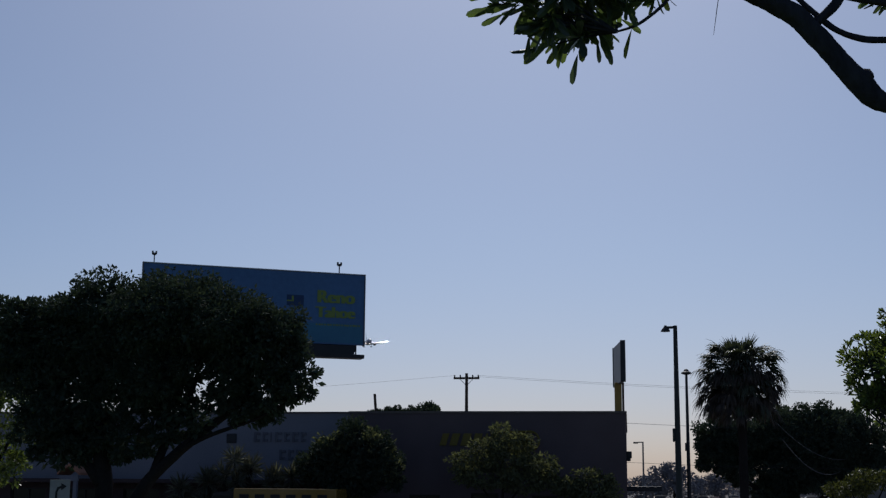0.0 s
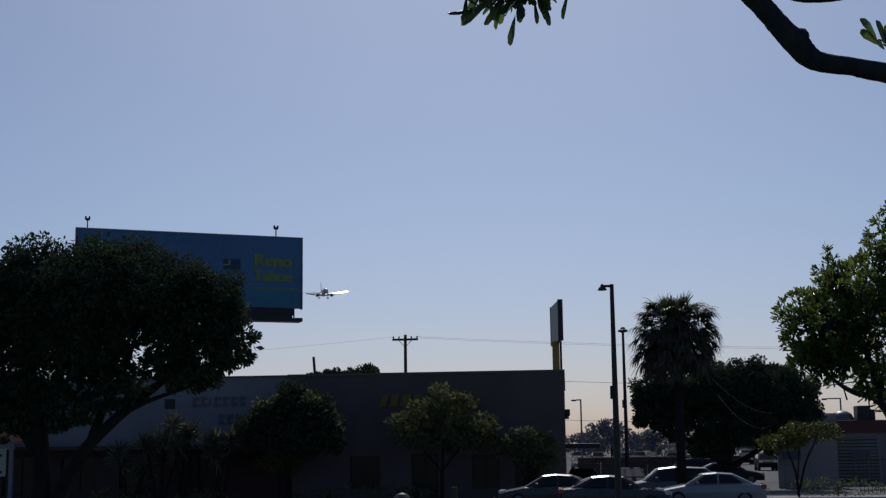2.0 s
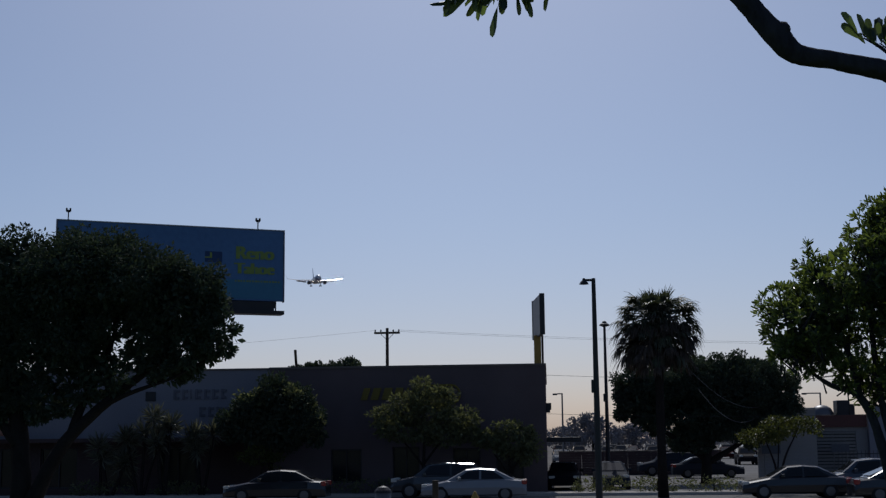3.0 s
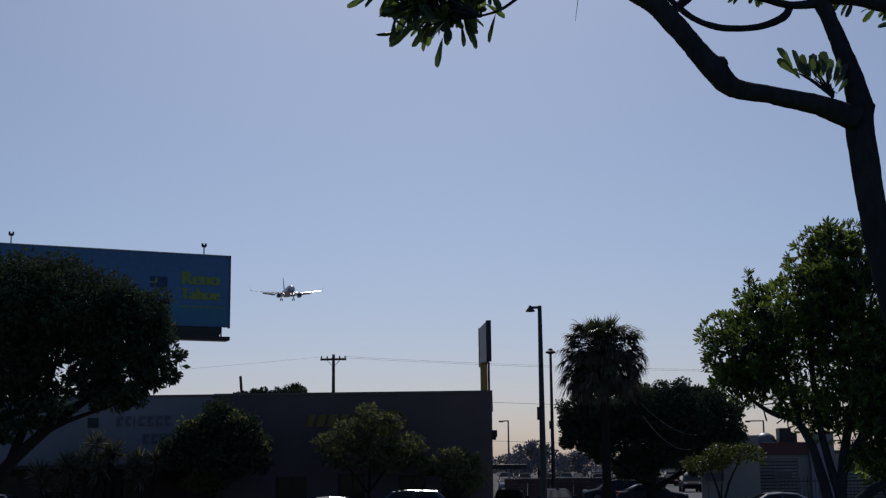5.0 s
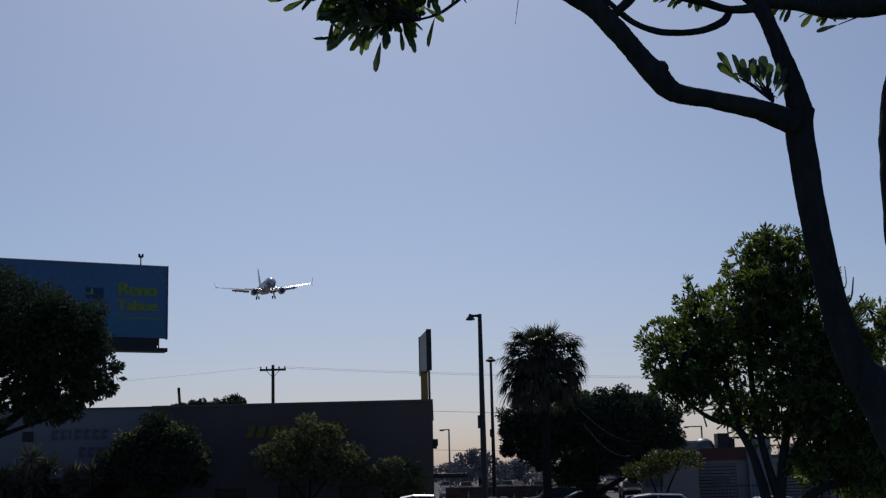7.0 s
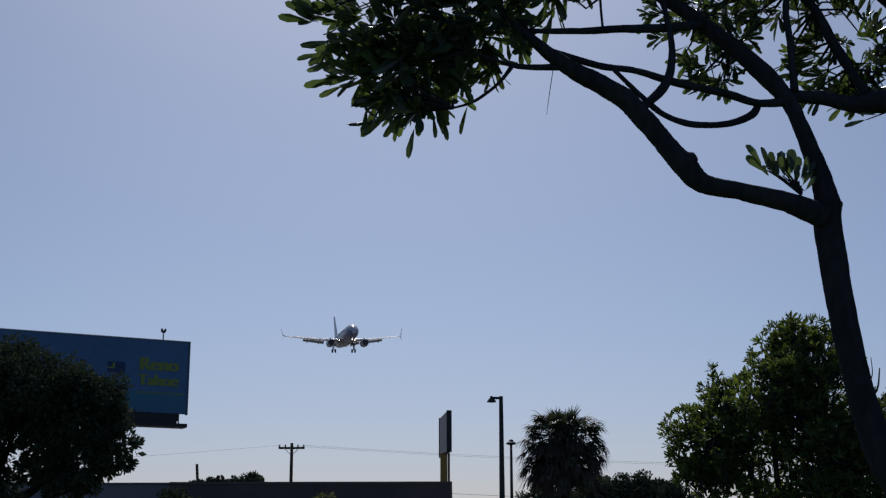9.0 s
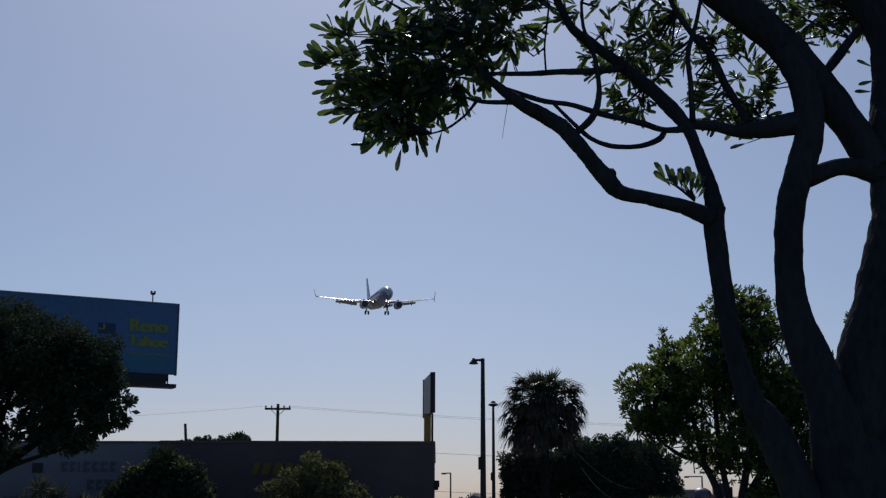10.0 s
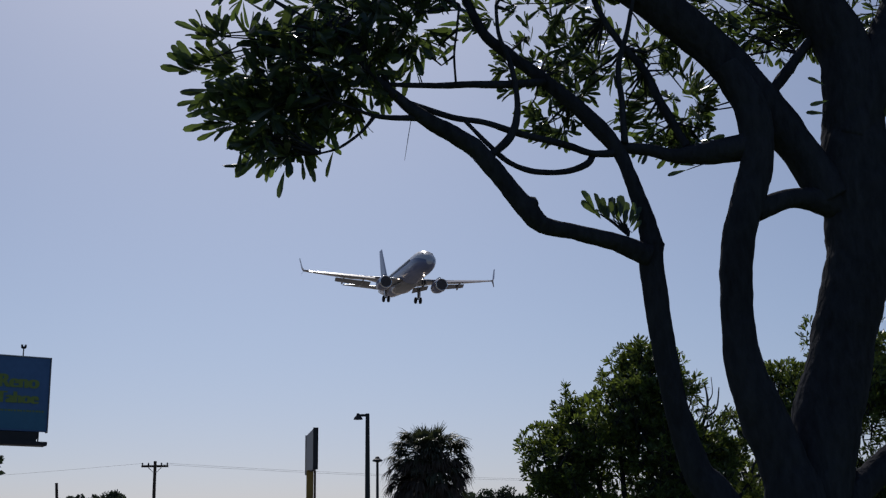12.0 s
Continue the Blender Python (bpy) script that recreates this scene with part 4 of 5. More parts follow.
def build_park_tree(x, y, label, trunks, lobes, count, seed, length=0.095, mat=LEAF_MID, bare=()):
    rng = np.random.default_rng(seed)
    t = thing("park_tree", pose(x, y, 1.1), label, "tree")
    for i, rows in enumerate(trunks):
        part("trunk" if i == 0 else "limb", tube(smooth_rows(rows, 5), 9, 0.2, seed + i), BARK, t, smooth=True)
    c, w = in_lobes(lobes, count, rng, 0.35)
    p, ways, s = rosettes(c, w + np.array((0, 0, 0.6)) + rng.normal(size=c.shape) * 0.35, rng, length)
    leaves("crown", p, ways, s, mat, t, LEAF_LONG, rng)
    q, v = heart_of(lobes, count // 2, rng, 0.6)
    leaves("inner_foliage", q, v + rng.normal(size=q.shape), length * (1.0 + 0.6 * rng.random(count // 2)), mat, t, LEAF_SHORT, rng)
    bm = bmesh.new()
    for k in range(0, count, 3):
        a = Vector(c[k])
        b = a - Vector(w[k]) * rng.uniform(0.12, 0.3) - Vector((0, 0, rng.uniform(0.05, 0.2)))
        ring_tube(bm, [(tuple(a), 0.004), (tuple(b), 0.008)], 4, caps=False)
    part("twig", bm, BARK, t)["kind"] = "stuff"
    for rows in bare:
        part("bare_twig", tube(smooth_rows(rows, 4), 6, 0.2, 2.0), BARK, t, "leafless dead twig")
    return t


build_park_tree(2.95, 11.5, "leafy park tree with glossy green leaf whorls", [
    [(0.05, 0, 0, 0.085), (0.02, 0, 0.9, 0.058), (0.1, 0, 1.7, 0.04), (0.3, 0, 2.6, 0.035), (0.3, 0, 3.4, 0.02)],
    [(0, 0, 0.95, 0.055), (-0.12, 0, 1.6, 0.042), (-0.27, 0, 1.97, 0.032), (-0.5, 0, 2.07, 0.022), (-0.68, 0, 2.2, 0.015), (-0.82, 0, 2.4, 0.008)],
    [(-0.27, 0, 1.97, 0.03), (-0.32, 0.05, 2.3, 0.025), (-0.5, 0.05, 2.8, 0.012)],
    [(0.05, 0, 1.5, 0.04), (0.35, 0, 2.0, 0.03), (0.7, 0, 2.5, 0.015)],
    [(0.02, 0, 0.95, 0.06), (0.22, 0, 1.32, 0.05), (0.6, 0, 1.5, 0.036), (1.15, 0, 1.46, 0.022)],
    [(0.05, 0, 1.3, 0.04), (-0.1, 0, 2.0, 0.03), (-0.15, 0, 2.8, 0.02)],
], [(0.2, 0, 3.3, 0.42, 0.45, 0.42), (-0.3, 0, 3.02, 0.5, 0.5, 0.42), (-0.74, 0, 2.7, 0.33, 0.4, 0.36), (0.25, 0, 2.7, 0.65, 0.55, 0.55), (0.6, 0, 2.55, 0.34, 0.45, 0.42), (-0.6, 0, 2.42, 0.34, 0.35, 0.26), (0.15, 0, 2.15, 0.5, 0.5, 0.3), (0.7, 0, 2.05, 0.45, 0.4, 0.3), (0.45, 0, 1.72, 0.4, 0.4, 0.28), (0.95, 0, 1.68, 0.5, 0.4, 0.34), (-0.35, 0, 2.2, 0.3, 0.3, 0.2), (-0.76, 0, 2.4, 0.26, 0.3, 0.2), (0.15, 0, 3.6, 0.26, 0.3, 0.2), (1.22, 0.15, 2.2, 0.32, 0.3, 0.22), (1.12, 0.1, 3.0, 0.18, 0.2, 0.15), (0.88, 0.1, 2.65, 0.24, 0.3, 0.32)], 5000, 61, 0.072, bare=[
    [(0.5, 0, 2.6, 0.022), (0.66, 0, 2.95, 0.016), (0.72, 0, 3.15, 0.012), (0.70, 0, 3.35, 0.006)],
    [(0.68, 0, 3.0, 0.013), (0.8, 0, 3.1, 0.01), (0.84, 0, 3.3, 0.005)],
    [(0.6, -0.1, 2.8, 0.012), (0.52, -0.12, 3.02, 0.01), (0.44, -0.14, 3.16, 0.006)],
    [(0.64, -0.05, 2.9, 0.012), (0.78, -0.08, 2.98, 0.009), (0.9, -0.1, 3.14, 0.005)],
    [(0.7, 0, 3.1, 0.008), (0.6, 0, 3.22, 0.006), (0.55, 0, 3.36, 0.004)],
    [(0.72, 0, 3.16, 0.007), (0.77, 0, 3.24, 0.005), (0.77, 0, 3.4, 0.003)],
    [(0.62, 0.05, 1.5, 0.024), (0.86, 0.1, 2.05, 0.02), (1.1, 0.1, 2.4, 0.016), (1.22, 0.12, 2.48, 0.014), (1.34, 0.12, 2.44, 0.011), (1.46, 0.14, 2.5, 0.008)],
    [(1.12, 0.1, 2.42, 0.013), (1.16, 0.1, 2.58, 0.011), (1.26, 0.12, 2.66, 0.009), (1.25, 0.12, 2.78, 0.007), (1.36, 0.14, 2.88, 0.005)]])
build_park_tree(5.2, 12.5, "leafy park tree standing behind a forked trunk", [
    [(0, 0, 0, 0.15), (0.05, 0, 1.2, 0.12), (0.1, 0, 2.4, 0.08), (0.1, 0, 3.6, 0.03)],
    [(0.03, 0, 0.8, 0.08), (-0.5, 0, 1.6, 0.06), (-0.9, 0, 2.6, 0.03)],
    [(0.03, 0, 1.0, 0.08), (0.6, 0, 1.9, 0.05), (1.0, 0, 2.8, 0.03)],
], [(0.25, 0, 3.5, 0.6, 0.7, 0.68), (-0.4, 0, 3.1, 0.45, 0.5, 0.48), (-0.3, 0, 3.45, 0.34, 0.4, 0.32), (0.95, 0, 3.6, 0.8, 0.8, 0.8), (-0.2, 0, 2.4, 0.9, 0.8, 0.5), (0.9, 0, 2.2, 0.7, 0.7, 0.5), (-0.85, 0, 2.0, 0.5, 0.5, 0.4), (-1.25, 0, 1.55, 0.45, 0.4, 0.35), (-0.4, 0, 1.5, 0.5, 0.5, 0.38)], 5200, 62, 0.075)


# ---- the forked tree close to the camera ----
BOUGHS = {}
BOUGHS["stem_left"] = [(-0.418, -0.100, 1.869, 0.079), (-0.488, -0.100, 1.968, 0.060), (-0.549, -0.100, 2.179, 0.051), (-0.589, -0.100, 2.407, 0.049), (-0.613, -0.100, 2.628, 0.051), (-0.630, -0.100, 2.830, 0.051), (-0.619, -0.100, 2.915, 0.049)]
BOUGHS["limb_fork"] = [(-0.620, -0.100, 2.891, 0.049), (-0.640, -0.085, 3.029, 0.038), (-0.691, -0.070, 3.202, 0.031), (-0.732, -0.055, 3.330, 0.031), (-0.825, -0.040, 3.450, 0.036), (-0.929, -0.025, 3.562, 0.034), (-1.060, -0.010, 3.682, 0.029), (-1.192, 0.005, 3.789, 0.027), (-1.288, 0.020, 3.881, 0.023), (-1.345, 0.035, 4.000, 0.020), (-1.395, 0.050, 4.143, 0.018)]
BOUGHS["limb_low"] = [(-0.642, -0.120, 2.849, 0.048), (-0.796, -0.128, 2.911, 0.037), (-0.950, -0.135, 2.946, 0.033), (-1.087, -0.143, 2.974, 0.038), (-1.160, -0.151, 3.043, 0.043), (-1.257, -0.158, 3.166, 0.039), (-1.359, -0.166, 3.284, 0.039), (-1.453, -0.174, 3.345, 0.035), (-1.559, -0.182, 3.405, 0.032), (-1.648, -0.189, 3.468, 0.026), (-1.723, -0.197, 3.532, 0.019), (-1.806, -0.205, 3.610, 0.015), (-1.865, -0.212, 3.687, 0.013), (-1.959, -0.220, 3.768, 0.009)]
BOUGHS["twig_a"] = [(-1.610, -0.180, 3.416, 0.013), (-1.722, -0.190, 3.413, 0.011), (-1.787, -0.200, 3.417, 0.009), (-1.857, -0.210, 3.437, 0.006), (-1.954, -0.220, 3.469, 0.006)]
BOUGHS["twig_b"] = [(-1.783, -0.200, 3.417, 0.009), (-1.837, -0.207, 3.344, 0.006), (-1.927, -0.213, 3.272, 0.006), (-2.006, -0.220, 3.243, 0.004)]
BOUGHS["branch_mid"] = [(-1.645, -0.150, 3.494, 0.013), (-1.459, -0.133, 3.440, 0.013), (-1.315, -0.117, 3.424, 0.013), (-1.145, -0.100, 3.378, 0.015), (-0.973, -0.083, 3.345, 0.015), (-0.849, -0.067, 3.312, 0.016), (-0.721, -0.050, 3.327, 0.022)]
BOUGHS["loop_branch"] = [(-1.403, -0.150, 3.418, 0.009), (-1.272, -0.133, 3.289, 0.011), (-1.194, -0.117, 3.238, 0.011), (-1.101, -0.100, 3.217, 0.013), (-0.977, -0.083, 3.224, 0.013), (-0.880, -0.067, 3.263, 0.016), (-0.845, -0.050, 3.313, 0.013)]
BOUGHS["riser"] = [(-1.303, -0.150, 3.267, 0.017), (-1.216, -0.133, 3.351, 0.018), (-1.177, -0.117, 3.464, 0.015), (-1.179, -0.100, 3.599, 0.013), (-1.200, -0.083, 3.723, 0.011), (-1.240, -0.067, 3.848, 0.009), (-1.247, -0.050, 3.990, 0.007)]
BOUGHS["cross_twig"] = [(-1.721, -0.160, 3.570, 0.009), (-1.530, -0.133, 3.579, 0.013), (-1.383, -0.105, 3.599, 0.015), (-1.209, -0.078, 3.613, 0.018), (-1.044, -0.050, 3.639, 0.016)]
BOUGHS["hang_twig"] = [(-1.420, -0.160, 3.939, 0.005), (-1.433, -0.160, 3.821, 0.005), (-1.446, -0.160, 3.704, 0.005), (-1.440, -0.160, 3.576, 0.005)]
BOUGHS["link"] = [(-0.725, -0.020, 3.358, 0.025), (-0.590, -0.026, 3.345, 0.027), (-0.493, -0.032, 3.320, 0.031), (-0.395, -0.038, 3.326, 0.045), (-0.270, -0.044, 3.344, 0.056), (-0.144, -0.050, 3.366, 0.062)]
BOUGHS["inner_a"] = [(-0.417, -0.000, 3.375, 0.020), (-0.469, 0.017, 3.485, 0.020), (-0.522, 0.033, 3.601, 0.020), (-0.574, 0.050, 3.741, 0.018), (-0.654, 0.067, 3.854, 0.016), (-0.740, 0.083, 3.997, 0.014), (-0.791, 0.100, 4.143, 0.012)]
BOUGHS["inner_b"] = [(-0.705, -0.050, 3.366, 0.016), (-0.705, -0.038, 3.565, 0.013), (-0.709, -0.025, 3.729, 0.013), (-0.660, -0.013, 3.899, 0.011), (-0.618, -0.000, 4.073, 0.009)]
BOUGHS["stem_mid"] = [(-0.087, -0.100, 1.771, 0.132), (-0.129, -0.095, 1.991, 0.102), (-0.200, -0.091, 2.194, 0.097), (-0.256, -0.086, 2.378, 0.082), (-0.272, -0.082, 2.566, 0.069), (-0.266, -0.077, 2.759, 0.069), (-0.238, -0.073, 2.956, 0.071), (-0.181, -0.068, 3.134, 0.071), (-0.132, -0.064, 3.290, 0.073), (-0.125, -0.059, 3.460, 0.076), (-0.159, -0.055, 3.600, 0.067), (-0.232, -0.050, 3.738, 0.049)]
BOUGHS["limb_high"] = [(0.236, 0.020, 3.147, 0.095), (0.121, 0.040, 3.347, 0.084), (0.013, 0.060, 3.524, 0.091), (-0.099, 0.080, 3.677, 0.096), (-0.237, 0.100, 3.873, 0.090), (-0.668, 0.100, 4.233, 0.096), (-0.860, 0.100, 4.300, 0.093), (-1.086, 0.100, 4.301, 0.093), (-1.385, 0.100, 4.277, 0.088), (-1.682, 0.100, 4.260, 0.085), (-1.919, 0.100, 4.267, 0.077), (-2.126, 0.100, 4.376, 0.064), (-2.277, 0.100, 4.538, 0.051), (-2.462, 0.100, 4.785, 0.037), (-2.651, 0.100, 5.055, 0.019)]
BOUGHS["limb_right_high"] = [(0.330, -0.000, 3.405, 0.086), (0.463, 0.020, 3.715, 0.095), (0.612, 0.040, 4.010, 0.095), (0.743, 0.060, 4.345, 0.087), (0.889, 0.080, 4.787, 0.069), (1.009, 0.100, 5.218, 0.041)]
BOUGHS["brace"] = [(-0.154, -0.050, 3.070, 0.049), (-0.002, -0.027, 3.132, 0.043), (0.110, -0.003, 3.142, 0.050), (0.272, 0.020, 3.117, 0.077)]
BOUGHS["trunk"] = [(-0.012, -0.000, 1.752, 0.153), (0.026, 0.006, 1.882, 0.147), (0.103, 0.013, 2.162, 0.147), (0.158, 0.019, 2.328, 0.138), (0.224, 0.025, 2.546, 0.136), (0.284, 0.031, 2.745, 0.138), (0.330, 0.037, 2.899, 0.141), (0.346, 0.044, 3.106, 0.148), (0.352, 0.050, 3.318, 0.146), (0.374, 0.056, 3.562, 0.132), (0.367, 0.062, 3.840, 0.123), (0.288, 0.069, 4.037, 0.119), (0.172, 0.075, 4.236, 0.110), (0.043, 0.081, 4.466, 0.101), (-0.101, 0.087, 4.731, 0.087), (-0.246, 0.094, 5.032, 0.064), (-0.362, 0.100, 5.408, 0.037)]
BOUGHS["spur"] = [(-0.036, 0.050, 3.613, 0.020), (0.073, 0.067, 3.741, 0.027), (0.156, 0.083, 3.852, 0.023), (0.269, 0.100, 3.980, 0.021)]
BOUGHS["limb_right"] = [(0.332, -0.000, 2.914, 0.056), (0.448, 0.014, 3.100, 0.054), (0.613, 0.029, 3.345, 0.059), (0.760, 0.043, 3.626, 0.055), (0.868, 0.057, 4.001, 0.046), (0.976, 0.071, 4.363, 0.037), (1.074, 0.086, 4.740, 0.023), (1.144, 0.100, 5.004, 0.012)]
BOUGHS["limb_low_right"] = [(0.157, -0.000, 1.774, 0.079), (0.300, 0.033, 1.957, 0.059), (0.492, 0.067, 2.099, 0.055), (0.701, 0.100, 2.224, 0.051)]


def build_forked_tree():
    rng = np.random.default_rng(71)
    t = thing("forked_tree", pose(1.997, 4.7, 1.12), "dark many-stemmed tree with twisting limbs and glossy leaves", "tree")
    base = {"trunk": [(0.05, 0, -0.02, 0.42), (0.05, 0, 0.5, 0.34), (0.07, 0, 1.1, 0.31)], "stem_mid": [(0.0, -0.02, 0.3, 0.2), (-0.02, -0.06, 1.0, 0.19)], "stem_left": [(-0.02, -0.02, 0.4, 0.14), (-0.12, -0.06, 1.1, 0.11), (-0.3, -0.1, 1.6, 0.09)], "limb_low_right": [(0.1, 0, 1.0, 0.1)]}
    for i, (name, rows) in enumerate(BOUGHS.items()):
        rows = base.get(name, []) + rows
        kind = "trunk" if name == "trunk" else "stem" if name.startswith("stem") else "twig" if max(r[3] for r in rows) < 0.02 else "limb"
        part(kind, tube(smooth_rows(rows, 11), 20 if rows[0][3] > 0.04 else 9, 0.07 if max(r[3] for r in rows) > 0.06 else 0.16, i * 3.7), BARK, t, smooth=True)
    for x, y, z, r in ((-1.138, -0.155, 3.058, 0.034), (-0.592, -0.1, 2.735, 0.022)):
        bm = bmesh.new()
        bmesh.ops.create_icosphere(bm, subdivisions=2, radius=r)
        for v in bm.verts:
            v.co = v.co * (1 + 0.3 * noise.noise(v.co * 60)) + Vector((x, y, z))
        part("knot", bm, BARK, t, smooth=True)
    # leafy masses: centre, radii, how many whorls
    masses = [
        ((-2.25, -0.15, 3.62), (0.32, 0.22, 0.2), 38), ((-2.14, -0.15, 3.44), (0.24, 0.2, 0.15), 28), ((-2.28, -0.15, 3.42), (0.2, 0.15, 0.12), 15), ((-2.15, -0.12, 3.30), (0.17, 0.15, 0.08), 6), ((-1.95, -0.15, 3.62), (0.25, 0.2, 0.2), 26),
        ((-1.72, -0.12, 3.83), (0.30, 0.2, 0.19), 32), ((-1.85, -0.1, 4.02), (0.45, 0.25, 0.12), 26), ((-2.34, -0.1, 4.06), (0.14, 0.12, 0.1), 5), ((-2.55, -0.1, 4.13), (0.1, 0.1, 0.06), 3),
        ((-0.98, 0.2, 3.82), (0.25, 0.2, 0.22), 32), ((-0.95, 0.15, 3.52), (0.12, 0.1, 0.08), 8), ((-1.0, 0.2, 4.12), (0.45, 0.25, 0.12), 22),
        ((-0.42, 0.28, 3.66), (0.22, 0.15, 0.22), 30), ((-0.36, 0.2, 3.46), (0.14, 0.12, 0.06), 7), ((-0.62, 0.3, 3.95), (0.3, 0.15, 0.15), 20),
        ((0.10, 0.35, 4.08), (0.38, 0.2, 0.13), 26), ((0.36, 0.4, 4.16), (0.22, 0.2, 0.12), 24), ((0.84, 0.4, 3.95), (0.2, 0.25, 0.3), 56), ((0.85, 0.3, 3.5), (0.18, 0.2, 0.25), 22), ((0.66, 0.38, 4.2), (0.22, 0.2, 0.2), 34), ((-0.1, 0.35, 4.18), (0.2, 0.15, 0.12), 14),
        ((-2.5, 0.1, 4.95), (0.45, 0.35, 0.3), 40), ((-1.5, 0.1, 4.75), (0.7, 0.4, 0.28), 60), ((-0.5, 0.15, 5.0), (0.7, 0.5, 0.4), 70), ((0.2, 0.2, 4.95), (0.5, 0.5, 0.4), 60), ((0.9, 0.2, 4.75), (0.4, 0.4, 0.45), 50),
    ]
    cs, ax = [], []
    for (c, r, n) in masses:
        for _ in range(int(n * (1.3 if c[0] < -1.45 else 1.9))):
            w = rng.normal(size=3)
            w /= np.linalg.norm(w)
            q = np.array(c) + w * np.array(r) * (0.25 + 0.8 * rng.random() ** 0.6)
            cs.append(q)
            ax.append(w * 0.9 + np.array((-0.4, -0.1, 0.05)) + rng.normal(size=3) * 0.4)
    cs, ax = np.array(cs), np.array(ax)
    p, w, s = rosettes(cs, ax, rng, 0.122, 8, 0.55)
    s = np.where(p[:, 0] > -1.45, s * 0.72, s)
    # the outermost whorls of the low bough are single leaves
    single = np.argsort(p[:, 0])[:260]
    rest = np.setdiff1d(np.arange(len(p)), single)
    leaves("foliage", p[rest], w[rest], s[rest], LEAF, t, LEAF_LONG, rng)
    q, v = heart_of([(-2.12, -0.1, 3.5, 0.3, 0.16, 0.2), (-1.9, -0.08, 3.62, 0.26, 0.16, 0.2), (-1.72, -0.05, 3.85, 0.28, 0.16, 0.17)], 400, rng, 0.9)
    leaves("inner_foliage", q, v + rng.normal(size=q.shape), rng.uniform(0.07, 0.12, len(q)), LEAF, t, LEAF_LONG, rng)
    me = bpy.data.meshes.new("leaf")
    me.from_pydata(LEAF_LONG[0].tolist(), [], LEAF_LONG[1])
    me.materials.append(LEAF)

    def leaf(at, way, size, slim=1.0):
        ob = new("leaf", me)
        ob.parent = t
        d = Vector(way).normalized()
        face = Vector((rng.normal() * 0.5, -1.0, rng.normal() * 0.5))
        side = face.cross(d).normalized()
        q = Matrix((d, side, d.cross(side))).transposed().to_quaternion()
        ob.matrix_basis = Matrix.LocRotScale(Vector(at), q, Vector((size, size * slim, size)))

    for i in single:
        leaf(p[i], w[i], s[i])
    # hanging leaves under the bough, and the small tuft on the low limb
    for x, z, dx, dz, ln in [(-2.15, 3.20, -0.2, -1, 0.12), (-2.33, 3.28, -0.1, -1, 0.11), (-2.2, 3.29, -0.7, -0.5, 0.12), (-2.24, 3.27, 0.1, -1, 0.09), (-2.08, 3.25, 0.1, -1, 0.09), (-2.04, 3.24, 0.15, -1, 0.09), (-1.95, 3.29, -0.25, -1, 0.12), (-2.42, 3.37, -1, -0.5, 0.1), (-2.5, 3.5, -1, -0.25, 0.1), (-1.8, 3.55, 0.1, -1, 0.08)]:
        leaf((x, -0.12, z), (dx, 0, dz), ln)
    for x, z, dx, dz, ln in [(-0.80, 3.05, -0.75, 0.65, 0.09), (-0.81, 3.07, -0.45, 0.9, 0.105), (-0.795, 3.05, -0.15, 1, 0.095), (-0.77, 3.04, -0.12, 1, 0.085), (-0.745, 3.03, 0.0, 1, 0.1), (-0.73, 3.05, -0.2, 1, 0.08), (-0.715, 3.03, 0.1, 1, 0.105), (-0.70, 3.02, 0.3, 1, 0.095), (-0.685, 3.01, 0.35, 1, 0.085), (-0.675, 2.99, 0.6, 0.9, 0.07), (-0.75, 3.06, 0.3, 1, 0.07), (-0.76, 3.02, -0.5, 0.8, 0.075), (-0.70, 3.05, -0.25, 1, 0.075), (-0.665, 2.97, 0.5, 0.7, 0.06)]:
        leaf((x - 0.045, -0.12 + rng.uniform(-0.03, 0.03), z - 0.02), (dx, rng.uniform(-0.3, 0.3), dz), ln * 1.05, 1.4)
        stalk = tube([((-0.725, -0.12, 2.935), 0.004), ((x * 0.6 - 0.32, -0.12, z * 0.5 + 1.475), 0.003), ((x - 0.045, -0.12, z - 0.02), 0.002)], 5)
        part("leaf_stalk", stalk, BARK, t)
    for k in range(12):
        u = k / 11
        leaf((-0.835 + 0.135 * u, -0.12 + rng.uniform(-0.05, 0.05), 3.02 - 0.03 * u + rng.uniform(-0.015, 0.015)), (-0.35 + 0.8 * u + rng.uniform(-0.15, 0.15), rng.uniform(-0.6, 0.6), 1), rng.uniform(0.06, 0.09), 1.35)
    for x, z, dx, dz in [(-0.44, 3.25, -1, -0.25), (-0.4, 3.27, -0.6, 0.2), (0.2, 3.52, -1, 0.1), (0.22, 3.58, -1, -0.2), (0.21, 3.65, -0.8, 0.5)]:
        leaf((x, -0.05, z), (dx, 0.2, dz), 0.085)
    # twigs that carry the whorls
    bm = bmesh.new()
    spines = [np.array(r[:3]) for rows in BOUGHS.values() for r in rows if r[3] < 0.06]
    for k in range(0, len(cs), 2):
        near = min(spines, key=lambda q: np.linalg.norm(q - cs[k]))
        a, b = Vector(cs[k]), Vector(near)
        if (a - b).length > 0.4:
            b = a + (b - a) * (0.32 / (b - a).length)
        mid = a.lerp(b, 0.5) + Vector(rng.normal(size=3) * 0.03)
        ring_tube(bm, [(tuple(a), 0.0025), (tuple(mid), 0.004), (tuple(b), 0.0065)], 4, caps=False)
    ring_tube(bm, [((-0.3, -0.05, 3.32), 0.004), ((-0.36, -0.05, 3.28), 0.003), ((-0.44, -0.05, 3.25), 0.002)], 5)
    ring_tube(bm, [((-1.63, -0.18, 3.42), 0.002), ((-1.645, -0.18, 3.33), 0.002), ((-1.66, -0.18, 3.23), 0.001)], 4)
    part("twig", bm, BARK, t)["kind"] = "stuff"
